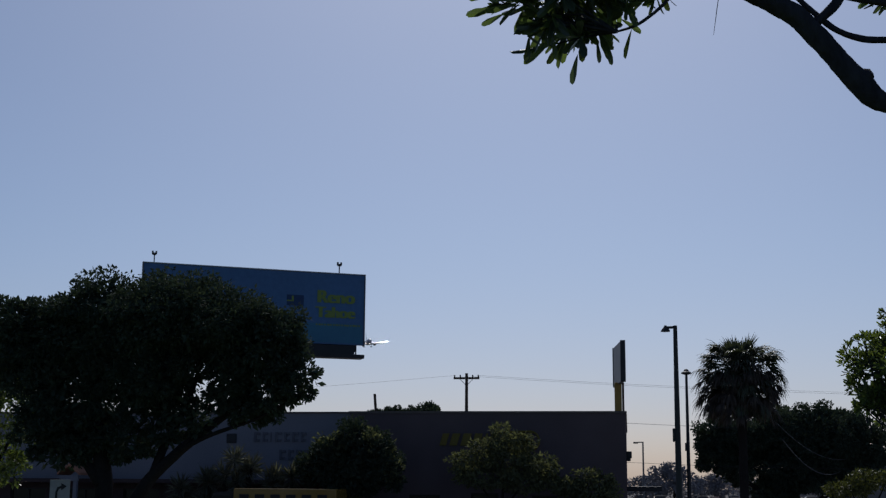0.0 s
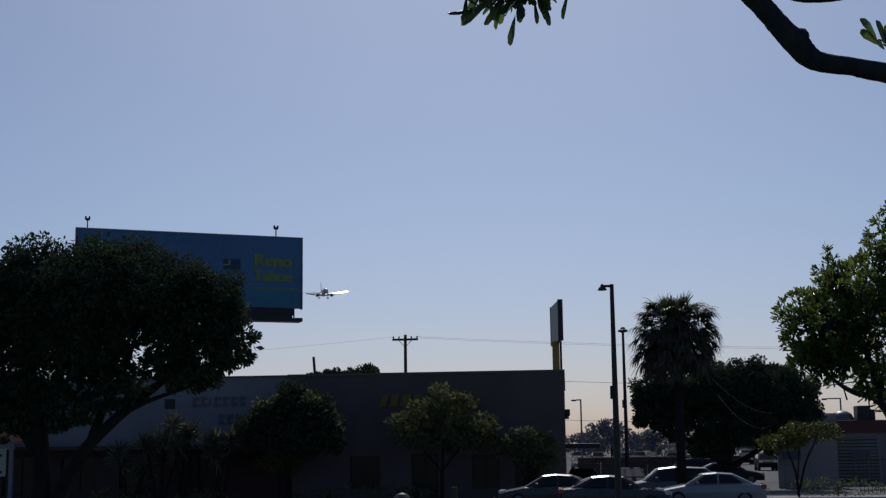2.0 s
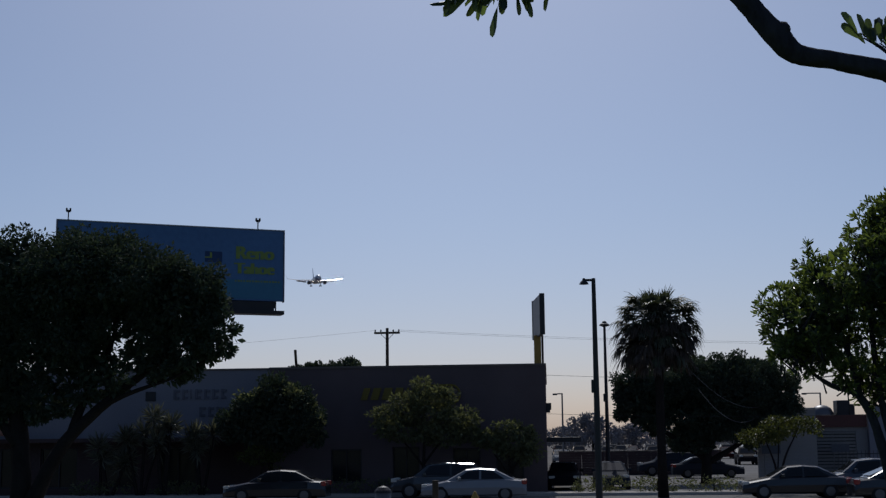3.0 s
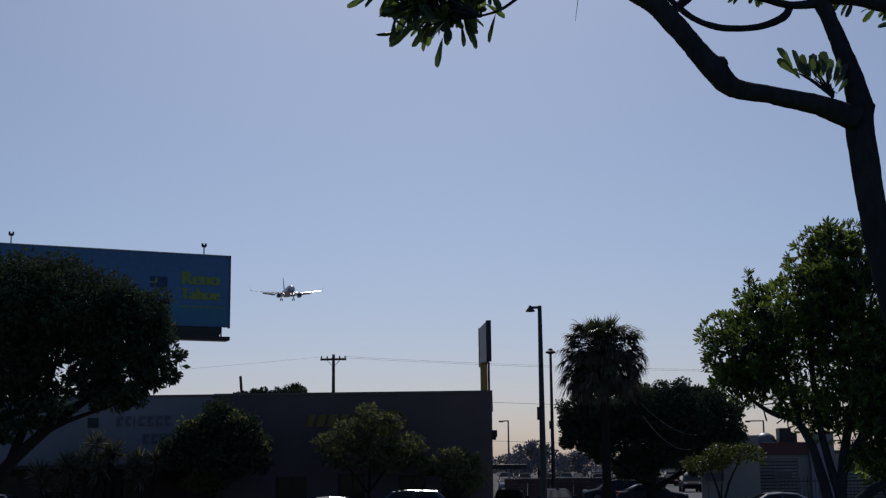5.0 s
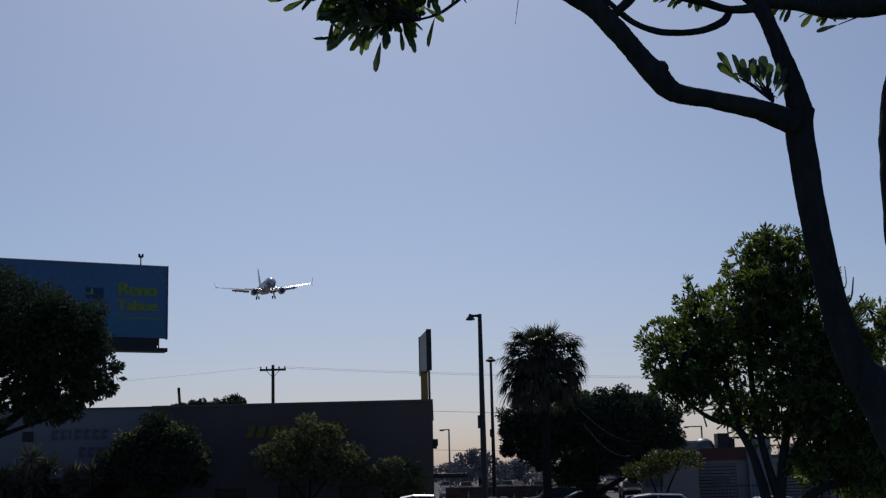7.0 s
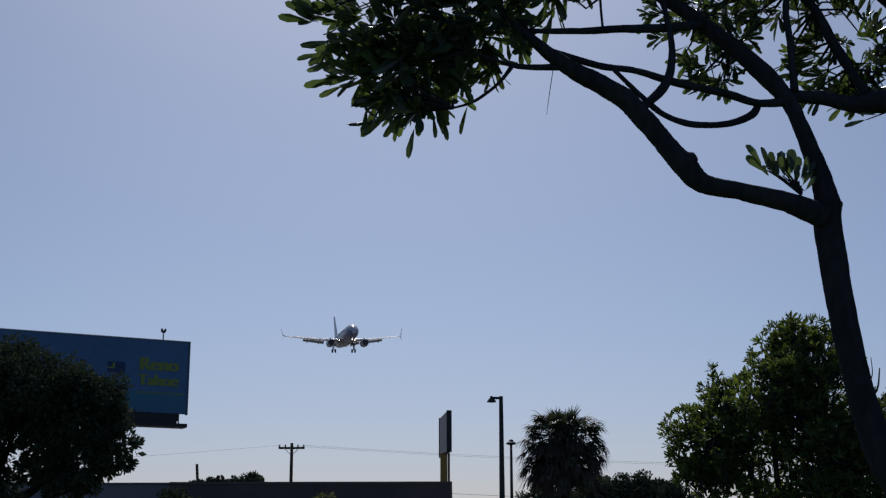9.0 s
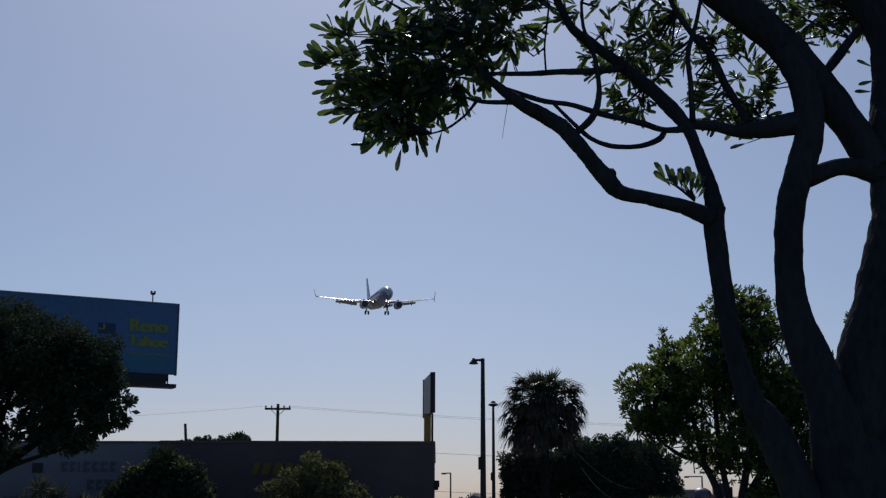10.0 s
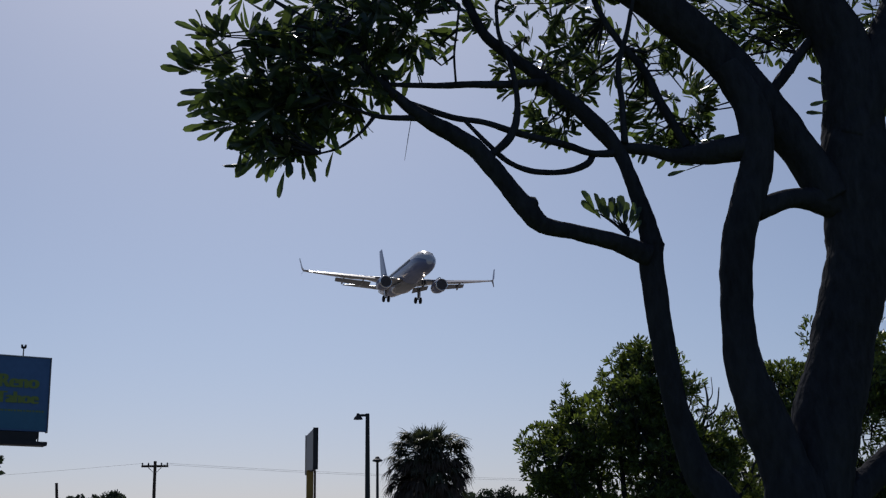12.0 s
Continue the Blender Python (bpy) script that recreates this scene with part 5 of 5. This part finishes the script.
    return t


build_forked_tree()


# ---- vehicles ----
def loft(sections, close=True):
    """Skin through equal rings of points."""
    bm = bmesh.new()
    rings = [[bm.verts.new(p) for p in ring] for ring in sections]
    n = len(rings[0])
    for a, b in zip(rings, rings[1:]):
        for k in range(n):
            bm.faces.new((a[k], a[(k + 1) % n], b[(k + 1) % n], b[k]))
    if close:
        bm.faces.new(rings[0][::-1])
        bm.faces.new(rings[-1])
    bmesh.ops.recalc_face_normals(bm, faces=bm.faces)
    return bm


def car_paint(name, color, metal=0.0):
    m = material(name, color, 0.26, 0.06, 5, 0.6, 0.0, metal=metal, spec=0.45)
    m.node_tree.nodes["Principled BSDF"].inputs["Coat Weight"].default_value = 0.4
    return m


SHAPES = {
    # length, width, lower body (x, z top, half width), cabin (x, z) outline
    "sedan": dict(L=4.7, W=1.8, body=[(0, 0.62, .72), (0.15, 0.72, .82), (1.2, 0.92, .9), (2.4, 0.96, .9), (3.9, 0.98, .9), (4.55, 0.92, .82), (4.7, 0.7, .76)], roof=[(1.15, 0.92), (2.0, 1.40), (2.6, 1.45), (3.3, 1.40), (4.15, 0.99)]),
    "suv": dict(L=4.6, W=1.85, body=[(0, 0.72, .74), (0.15, 0.85, .84), (1.1, 1.05, .92), (2.4, 1.08, .92), (4.2, 1.08, .92), (4.52, 1.0, .86), (4.6, 0.8, .8)], roof=[(1.05, 1.05), (1.75, 1.6), (2.5, 1.68), (3.9, 1.62), (4.5, 1.08)]),
    "pickup": dict(L=5.8, W=2.0, body=[(0, 0.85, .8), (0.15, 1.05, .92), (1.5, 1.18, .98), (2.6, 1.2, .98), (3.9, 1.2, .98), (5.7, 1.18, .97), (5.8, 0.9, .95)], roof=[(1.45, 1.18), (2.1, 1.78), (2.7, 1.88), (3.6, 1.85), (3.85, 1.2)]),
}


def build_car(kind, paint, label, m, group=""):
    """Front at local x 0, driving towards -x."""
    S = SHAPES[kind]
    L, half = S["L"], S["W"] / 2
    c = thing("car" if kind != "pickup" else "pickup_truck", m, label, "car" if kind != "pickup" else "pickup truck", group)
    low = 0.24 if kind == "sedan" else 0.34
    part("body", loft([[(x, -w, low + 0.06), (x, -w - 0.03, (low + z) / 2), (x, -w + 0.03, z - 0.06), (x, -w + 0.14, z), (x, w - 0.14, z), (x, w - 0.03, z - 0.06), (x, w + 0.03, (low + z) / 2), (x, w, low + 0.06), (x, w - 0.1, low), (x, -w + 0.1, low)] for x, z, w in S["body"]]), paint, c, smooth=False)
    roof = S["roof"]
    belt = roof[0][1]
    # cabin: pillars and roof in paint, glass set into it
    sec = []
    for x, z in roof:
        tuck = (z - belt) * 0.33
        sec.append([(x, -half + 0.1, belt - 0.05), (x, -half + 0.1 + tuck * 0.9, z - 0.05), (x, -half + 0.2 + tuck, z), (x, half - 0.2 - tuck, z), (x, half - 0.1 - tuck * 0.9, z - 0.05), (x, half - 0.1, belt - 0.05)])
    part("cabin", loft(sec), paint, c)
    (x0, z0), (x1, z1), (x2, z2), (x3, z3), (x4, z4) = roof

    def pane(name, pts, out):
        bm = bmesh.new()
        f = [bm.verts.new(Vector(p) + Vector(out) * 0.012) for p in pts]
        g = [bm.verts.new(Vector(p) + Vector(out) * 0.004) for p in pts]
        bm.faces.new(f), bm.faces.new(g[::-1])
        for i in range(len(f)):
            bm.faces.new((f[i], g[i], g[(i + 1) % len(f)], f[(i + 1) % len(f)]))
        bmesh.ops.recalc_face_normals(bm, faces=bm.faces)
        part(name, bm, GLASS_DARK, c)

    h = half - 0.24
    t1 = (z1 - belt) * 0.33
    pane("windscreen", [(x0 + 0.1, -h, z0 + 0.06), (x1 - 0.06, -h + t1, z1 - 0.04), (x1 - 0.06, h - t1, z1 - 0.04), (x0 + 0.1, h, z0 + 0.06)], (-0.75, 0, 0.85))
    pane("rear_window", [(x4 - 0.1, -h, z4 + 0.08), (x3 + 0.06, -h + t1, z3 - 0.04), (x3 + 0.06, h - t1, z3 - 0.04), (x4 - 0.1, h, z4 + 0.08)], (0.75, 0, 0.85))
    for s in (-1, 1):
        def side(x, z):
            return (x, s * (half - 0.1 - (z - belt) * 0.33 * 0.92 + 0.002), z)
        mid = (x1 + x3) / 2
        pane("side_window", [side(x0 + 0.42, belt + 0.05), side(x1 + 0.1, z1 - 0.09), side(mid - 0.05, z2 - 0.1), side(mid - 0.05, belt + 0.05)], (0, s * 2.2, 0.3))
        pane("side_window", [side(mid + 0.05, belt + 0.05), side(mid + 0.05, z2 - 0.1), side(x3 - 0.08, z3 - 0.09), side(x4 - 0.42, belt + 0.06)], (0, s * 2.2, 0.3))
        part("headlight", boxes((0.02, 0.3, s * half * 0.72 - 0.16, s * half * 0.72 + 0.16, 0.62 if kind == "sedan" else 0.78, 0.76 if kind == "sedan" else 0.95), bevel=0.03), LAMP_LENS, c)
        part("tail_light", boxes((L - 0.22, L + 0.01, s * half * 0.78 - 0.12, s * half * 0.78 + 0.12, 0.72, 0.92), bevel=0.03), TAIL_RED, c)
        part("mirror", boxes((x0 + 0.5, x0 + 0.66, s * (half + 0.08) - 0.1, s * (half + 0.08) + 0.1, belt + 0.02, belt + 0.16), bevel=0.03), paint, c)
    R = 0.33 if kind == "sedan" else 0.38
    for x in (0.9, L - 0.95):
        for s in (-1, 1):
            wheel = part("wheel", tube([((x, s * (half - 0.24), R), R * 0.8), ((x, s * (half - 0.22), R), R), ((x, s * (half + 0.0), R), R), ((x, s * (half + 0.025), R), R * 0.86)], 18), RUBBER, c)
            part("rim", tube([((x, s * (half + 0.024), R), R * 0.62), ((x, s * (half + 0.034), R), R * 0.55)], 14), METAL_GREY, wheel)
    if kind == "pickup":
        # flat black sheet painted as the shaded hollow of the bed; body stays closed
        part("bed_shade_sheet", boxes((4.0, 5.65, -0.8, 0.8, 1.19, 1.204)), BLACK_PAINT, c)
    return c


WHITE_CAR = car_paint("white_car_paint", (0.18, 0.19, 0.215))
SILVER_CAR = car_paint("silver_car_paint", (0.04, 0.044, 0.052), 0.2)
BLACK_CAR = car_paint("black_car_paint", (0.012, 0.013, 0.018))
BLUE_CAR = car_paint("blue_grey_car_paint", (0.035, 0.045, 0.065), 0.1)
RED_CAR = car_paint("dark_red_car_paint", (0.04, 0.008, 0.01), 0.1)
TRUCK_YELLOW = car_paint("yellow_truck_paint", (0.2, 0.125, 0.025))


def build_yellow_truck(m):
    t = thing("yellow_truck", m, "yellow box truck with dark panels and markings", "truck")
    part("cargo_box", boxes((2.0, 7.0, -1.2, 1.2, 0.8, 2.55), bevel=0.05), TRUCK_YELLOW, t)
    for i in range(6):
        part("side_marking", boxes((2.3 + i * 0.76, 2.76 + i * 0.76, -1.225, -1.204, 1.95, 2.28), bevel=0.005), BLACK_PAINT, t)
    part("side_panel", boxes((2.3, 6.7, -1.225, -1.204, 1.0, 1.75), bevel=0.005), METAL_DARK, t, "grey lettering panel")
    part("cab", loft([[(x, -1.05, 0.5), (x, -1.05, z), (x, 1.05, z), (x, 1.05, 0.5)] for x, z in [(0, 1.3), (0.5, 1.5), (1.0, 2.35), (1.95, 2.45)]]), METAL_DARK, t, "dark grey truck cab")
    part("windscreen", boxes((0.95, 1.8, -1.07, -1.054, 1.5, 2.2), bevel=0.005), GLASS_DARK, t)
    for x in (0.9, 6.2):
        for s in (-1, 1):
            part("wheel", tube([((x, s * 0.85, 0.45), 0.4), ((x, s * 0.87, 0.45), 0.45), ((x, s * 1.12, 0.45), 0.45), ((x, s * 1.15, 0.45), 0.36)], 18), RUBBER, t)
    return t


def build_parked_cars():
    rng = random.Random(5)
    dusty = {}
    for name, color in (("black", (0.012, 0.012, 0.016)), ("blue_grey", (0.03, 0.036, 0.05)), ("dark_red", (0.035, 0.008, 0.01)), ("silver", (0.06, 0.062, 0.07)), ("white", (0.16, 0.165, 0.18))):
        dusty[name] = material("dusty_" + name + "_car_paint", color, 0.7, 0.12, 8, 0.8, 0.0, spec=0.03)
    kinds = [("sedan", dusty["white"], "white parked sedan glinting in the sun"), ("suv", dusty["silver"], "silver parked sport utility car"), ("sedan", dusty["black"], "black parked sedan with bright roof glint"), ("suv", dusty["blue_grey"], "blue-grey parked sport utility car"), ("sedan", dusty["dark_red"], "dark red parked sedan"), ("suv", dusty["black"], "black parked sport utility car"), ("sedan", dusty["blue_grey"], "dark blue-grey parked sedan")]
    first = {}

    def park(i, x, y, turn):
        kind, paint, label = kinds[i]
        m = pose(x, y, 0.015, 0, 0, turn)
        if i in first:
            copy_thing(first[i], m)
        else:
            first[i] = build_car(kind, paint, label, m, "parked cars")

    park(3, 6.3, 95.0, 2)
    park(6, 12.9, 89.5, 180)
    park(2, 0.75, 70, 90)
    park(6, 3.4, 70.5, 91)
    for row, y in enumerate((128, 146, 164, 184, 206, 228)):
        for k in range(11):
            if rng.random() < 0.62:
                park(rng.choice((0, 1, 2, 2, 3, 4, 5, 5, 6, 3)), 1.5 + k * 2.9 + rng.uniform(-0.2, 0.2), y + rng.uniform(-0.3, 0.3), 90 + rng.uniform(-2, 2))


build_parked_cars()
LANE_R, LANE_N, LANE_F = 56.0, 59.4, 62.0
MOVERS = [
    # thing, lane, front's x at a time, that time, speed along x
    (build_car("sedan", BLACK_CAR, "black sedan driving along the street", pose(0, 0, 0)), LANE_R, -2.2, 1.5, 12.9),
    (build_car("sedan", WHITE_CAR, "white sedan driving along the street", pose(0, 0, 0)), LANE_N, 2.9, 2.1, -9.6),
    (build_car("suv", SILVER_CAR, "silver sport utility car driving along the street", pose(0, 0, 0)), LANE_F, 1.4, 2.1, -9.8),
    (build_car("sedan", BLACK_CAR, "black sedan driving ahead of a white one", pose(0, 0, 0)), LANE_N, -4.3, 2.1, -11.6),
    (build_car("sedan", BLACK_CAR, "dark sedan driving along the street", pose(0, 0, 0)), LANE_N, 8.4, 3.0, -9.2),
    (build_car("suv", BLUE_CAR, "blue-grey sport utility car driving along the street", pose(0, 0, 0)), LANE_F, 12.2, 3.0, -9.4),
    (build_car("sedan", BLUE_CAR, "blue-grey sedan driving along the street", pose(0, 0, 0)), LANE_N, 12.2, 4.8, -11.0),
    (build_car("pickup", WHITE_CAR, "white crew-cab pickup driving along the street", pose(0, 0, 0)), LANE_N, 9.8, 6.0, -13.5),
    (build_car("suv", WHITE_CAR, "white sport utility car driving along the street", pose(0, 0, 0)), LANE_N, -4.4, 8.3, -8.8),
    (build_car("sedan", BLACK_CAR, "dark sedan following a white car", pose(0, 0, 0)), LANE_N, 1.0, 8.3, -8.8),
    (build_car("suv", BLUE_CAR, "blue-grey car driving along the street", pose(0, 0, 0)), LANE_F, 13.1, 8.3, -9.8),
    (build_yellow_truck(pose(0, 0, 0)), LANE_F, -27.6, 0.6, -11.6),
]


# ---- the airliner ----
def airfoil(x, y0, chord, z, thick, twist=0.0):
    out = []
    for u, h in [(0, 0), (0.05, 0.5), (0.2, 0.95), (0.4, 1.0), (0.7, 0.6), (1, 0.03), (1, -0.03), (0.7, -0.2), (0.4, -0.45), (0.2, -0.5), (0.05, -0.35)]:
        out.append((x, y0 + u * chord, z + h * thick * chord * 0.5 + twist * u * chord))
    return out


def build_airliner():
    """Nose at the origin, flying towards -y; 39 m long, 35.8 m span."""
    a = thing("airliner", pose(0, 0, 0), "twin-engine jet airliner on approach with wheels and flaps down", "airplane")
    prof = [(0.0, 0.08, -0.55), (0.25, 0.55, -0.5), (0.8, 1.0, -0.38), (1.8, 1.45, -0.2), (3.2, 1.78, -0.05), (5.0, 1.92, 0), (24.0, 1.92, 0), (28, 1.75, 0.15), (32, 1.25, 0.55), (35.5, 0.72, 0.9), (38.0, 0.25, 1.15)]
    rings = [[(r * math.cos(q), y, z + 1.06 * r * math.sin(q)) for q in [math.tau * k / 28 for k in range(28)]] for y, r, z in prof]
    fus = part("fuselage", loft(rings), PLANE_WHITE, a, "pale painted fuselage", smooth=True)
    belly = []
    for y, r, z in prof[1:9]:
        belly.append([((r + 0.015) * math.cos(q), y, z + 1.06 * (r + 0.015) * math.sin(q)) for q in [math.radians(-196 + 212 * k / 20) for k in range(21)]])
    bm = bmesh.new()
    rows = [[bm.verts.new(p) for p in ring] for ring in belly]
    for p, q in zip(rows, rows[1:]):
        for k in range(20):
            bm.faces.new((p[k], p[k + 1], q[k + 1], q[k]))
    part("belly_paint", bm, PLANE_NAVY, a, "dark navy lower fuselage", smooth=True)
    bm = bmesh.new()
    for s in (-1, 1):
        for u in (0.12, 0.5):
            box(bm, s * u * 1.3 + (-0.24 if s < 0 else -0.24), s * u * 1.3 + 0.24, 1.35 + abs(u) * 0.5, 1.75 + abs(u) * 0.5, 0.72 - u * 0.15, 1.12 - u * 0.15)
    part("cockpit_window", bm, GLASS_DARK, a, "dark cockpit windows")
    bm = bmesh.new()
    for i in range(44):
        for s in (-1, 1):
            x = s * 1.9
            box(bm, x - 0.04, x + 0.04, 6 + i * 0.5, 6.24 + i * 0.5, 0.42, 0.78)
    part("cabin_window", bm, GLASS_DARK, a, "row of small cabin windows")["kind"] = "stuff"
    part("wing_fairing", loft([[(1.5 * r * math.cos(q), y, -1.55 + 0.75 * r * math.sin(q)) for q in [math.tau * k / 16 for k in range(16)]] for y, r in [(11.5, 0.2), (13, 0.9), (16, 1.15), (20, 1.15), (23, 0.7), (25, 0.15)]]), PLANE_GREY, a, smooth=True)
    for s in (-1, 1):
        def wing(x):
            f = (abs(x) - 1.6) / 15.6
            y0 = 12.6 + (abs(x) - 1.6) * 0.50
            chord = 7.6 - 4.3 * min(f / 0.31, 1) * 1.0 + 0 if f < 0.31 else 3.3 + 1.0 - (f - 0.31) / 0.69 * 2.8
            return s * abs(x), y0, chord, -1.25 + (abs(x) - 1.6) * 0.118 + 0.0016 * (abs(x) - 1.6) ** 2, 0.13 if f < 0.3 else 0.11
        part("wing", loft([airfoil(*wing(x)) for x in (1.4, 3.0, 4.8, 6.4, 9, 12, 15, 16.6, 17.1)]), PLANE_GREY, a, smooth=True)
        X, Y, C, Z, _ = wing(17.1)
        part("winglet", loft([airfoil(X, Y, C, Z, 0.1), airfoil(X + s * 0.25, Y + 0.45, 1.2, Z + 0.5, 0.09), airfoil(X + s * 0.6, Y + 1.3, 0.75, Z + 2.3, 0.08)]), PLANE_NAVY, a)
        part("winglet", loft([airfoil(X, Y + 0.3, 1.0, Z, 0.1), airfoil(X + s * 0.45, Y + 1.3, 0.4, Z - 0.95, 0.08)]), PLANE_NAVY, a)
        # flaps hang behind the wing
        for xa, xb, drop in [(2.1, 4.6, 0.55), (5.8, 11.6, 0.5)]:
            A, B = wing(xa), wing(xb)
            part("flap", loft([airfoil(A[0], A[1] + A[2] * 0.94, 1.35, A[3] - 0.18, 0.12, -drop), airfoil(B[0], B[1] + B[2] * 0.94, 1.0, B[3] - 0.15, 0.12, -drop)]), PLANE_GREY, a)
        for x in (3.4, 7.2, 10.4):
            X2, Y2, C2, Z2, _ = wing(x)
            part("flap_fairing", loft([[(X2 + r * math.cos(q), y, z + r * 1.3 * math.sin(q)) for q in [math.tau * k / 8 for k in range(8)]] for y, r, z in [(Y2 + C2 * 0.5, 0.05, Z2 - 0.15), (Y2 + C2 * 0.8, 0.2, Z2 - 0.4), (Y2 + C2 * 1.15, 0.18, Z2 - 0.75), (Y2 + C2 * 1.35, 0.04, Z2 - 0.95)]]), PLANE_GREY, a)
        # slats along the leading edge
        A, B = wing(5.9), wing(16.4)
        part("slat", loft([airfoil(A[0], A[1] - 0.7, 0.9, A[3] - 0.46, 0.05, 0.6), airfoil(B[0], B[1] - 0.5, 0.66, B[3] - 0.27, 0.05, 0.48)]), POLISHED, a, "polished bare metal slat")
        ex, ez = s * 4.83, -2.25
        eng = part("engine", loft([[(ex + r * math.cos(q), y, ez + r * math.sin(q) * (0.94 if math.sin(q) < 0 else 1.0)) for q in [math.tau * k / 24 for k in range(24)]] for y, r in [(10.6, 0.98), (10.9, 1.08), (11.8, 1.16), (13.5, 1.1), (14.8, 0.86), (15.4, 0.6), (15.9, 0.36)]]), PLANE_NAVY, a, "dark engine nacelle", smooth=True)
        part("intake_lip", loft([[(ex + r * math.cos(q), y, ez + r * math.sin(q)) for q in [math.tau * k / 24 for k in range(24)]] for y, r in [(10.72, 0.86), (10.52, 0.9), (10.46, 0.97), (10.52, 1.03), (10.78, 1.07)]], close=False), CHROME, eng, "bright metal intake lip", smooth=True)
        part("fan", tube([((ex, 10.55, ez), 0.02), ((ex, 10.59, ez), 0.88)], 20), PLANE_DARK, eng)
        part("pylon", boxes((ex - 0.16, ex + 0.16, 11.8, 16.2, ez + 0.75, ez + 1.5), bevel=0.06), PLANE_GREY, a)
        part("stabilizer", loft([airfoil(s * 0.6, 33.2, 3.6, 1.25, 0.1), airfoil(s * 7.1, 36.9, 1.2, 2.0, 0.09)]), PLANE_GREY, a)
        gear = part("main_gear", tube([((s * 2.86, 19.2, -1.6), 0.16), ((s * 2.86, 19.2, -3.5), 0.13)], 10), PLANE_GREY, a)
        part("gear_door", boxes((s * 3.15 - 0.04, s * 3.15 + 0.04, 18.7, 19.8, -3.1, -1.7), bevel=0.01), PLANE_GREY, a)
        for d in (-0.43, 0.43):
            part("wheel", tube([((s * 2.86 + d - 0.2, 19.2, -3.65), 0.44), ((s * 2.86 + d - 0.14, 19.2, -3.65), 0.56), ((s * 2.86 + d + 0.14, 19.2, -3.65), 0.56), ((s * 2.86 + d + 0.2, 19.2, -3.65), 0.44)], 18), RUBBER, gear)
        part("landing_light", boxes((s * 2.2 - 0.1, s * 2.2 + 0.1, 12.6, 12.75, -1.4, -1.22), bevel=0.04), LANDING_LIGHT, a, "lit warm landing light")
    part("fin", loft([[(p[2], p[1], p[0]) for p in airfoil(1.4, 29.2, 6.6, 0, 0.09)], [(p[2], p[1], p[0]) for p in airfoil(2.6, 31.2, 5.2, 0, 0.09)], [(p[2], p[1], p[0]) for p in airfoil(8.9, 36.2, 2.2, 0, 0.09)]]), PLANE_NAVY, a, "dark blue tail fin")
    gear = part("nose_gear", tube([((0, 4.0, -1.6), 0.1), ((0, 3.9, -3.2), 0.09)], 8), PLANE_GREY, a)
    for d in (-0.2, 0.2):
        part("wheel", tube([((d - 0.1, 3.9, -3.35), 0.28), ((d - 0.06, 3.9, -3.35), 0.36), ((d + 0.06, 3.9, -3.35), 0.36), ((d + 0.1, 3.9, -3.35), 0.28)], 16), RUBBER, gear)
    part("taxi_light", boxes((-0.1, 0.1, 3.7, 3.82, -2.3, -2.1), bevel=0.03), LANDING_LIGHT, a)
    return a


AIRLINER = build_airliner()
FLIGHT = [
    (0, -203.2, 1016.6, 116.8),
    (0.5, -191.1, 973.0, 116.3),
    (1, -179.5, 929.7, 110.9),
    (1.5, -168.0, 886.2, 107.2),
    (2, -157.1, 847.4, 106.2),
    (2.5, -146.7, 808.7, 102.9),
    (3, -135.3, 764.9, 99.8),
    (5, -92.8, 594.9, 85.0),
    (5.5, -82.0, 549.1, 80.7),
    (6, -72.3, 509.3, 76.8),
    (6.5, -62.9, 472.4, 72.6),
    (8.5, -33.8, 368.3, 64.3),
    (9, -27.0, 352.0, 63.9),
    (9.5, -20.0, 349.0, 64.3),
    (10, -13.2, 346.0, 63.2),
    (10.5, -7.1, 336.0, 64.4),
    (11, 0.5, 306.4, 62.3),
    (11.5, 8.4, 256.7, 57.8),
    (12, 17.4, 201.8, 52.3),
]


def motions():
    climb = -2.0
    for_bank = [(0, -1.0), (5.5, -1.2), (6.5, -3.6), (8.5, -2.4), (9, -2.0), (10, -1.0), (11, 0.0), (12, 0.5)]
    bank = [float(np.interp(row[0], [b[0] for b in for_bank], [b[1] for b in for_bank])) for row in FLIGHT]
    for_heading = [(0, 16.5), (5, 15.4), (6.5, 14.4), (8.5, 13.8), (9, 13.4), (12, 9.8)]
    heading = [float(np.interp(row[0], [h[0] for h in for_heading], [h[1] for h in for_heading])) for row in FLIGHT]
    walk(AIRLINER, [(t, pose(x, y, z) @ pose(0, 0, 0, 0, 0, turn) @ pose(0, 0, 0, -climb, roll)) for (t, x, y, z), roll, turn in zip(FLIGHT, bank, heading)])
    for car, lane, x, at, speed in MOVERS:
        walk(car, [(t, pose(x + speed * (t - at), lane, 0.015, 0, 0, 0 if speed < 0 else 180)) for t in range(13)])


motions()
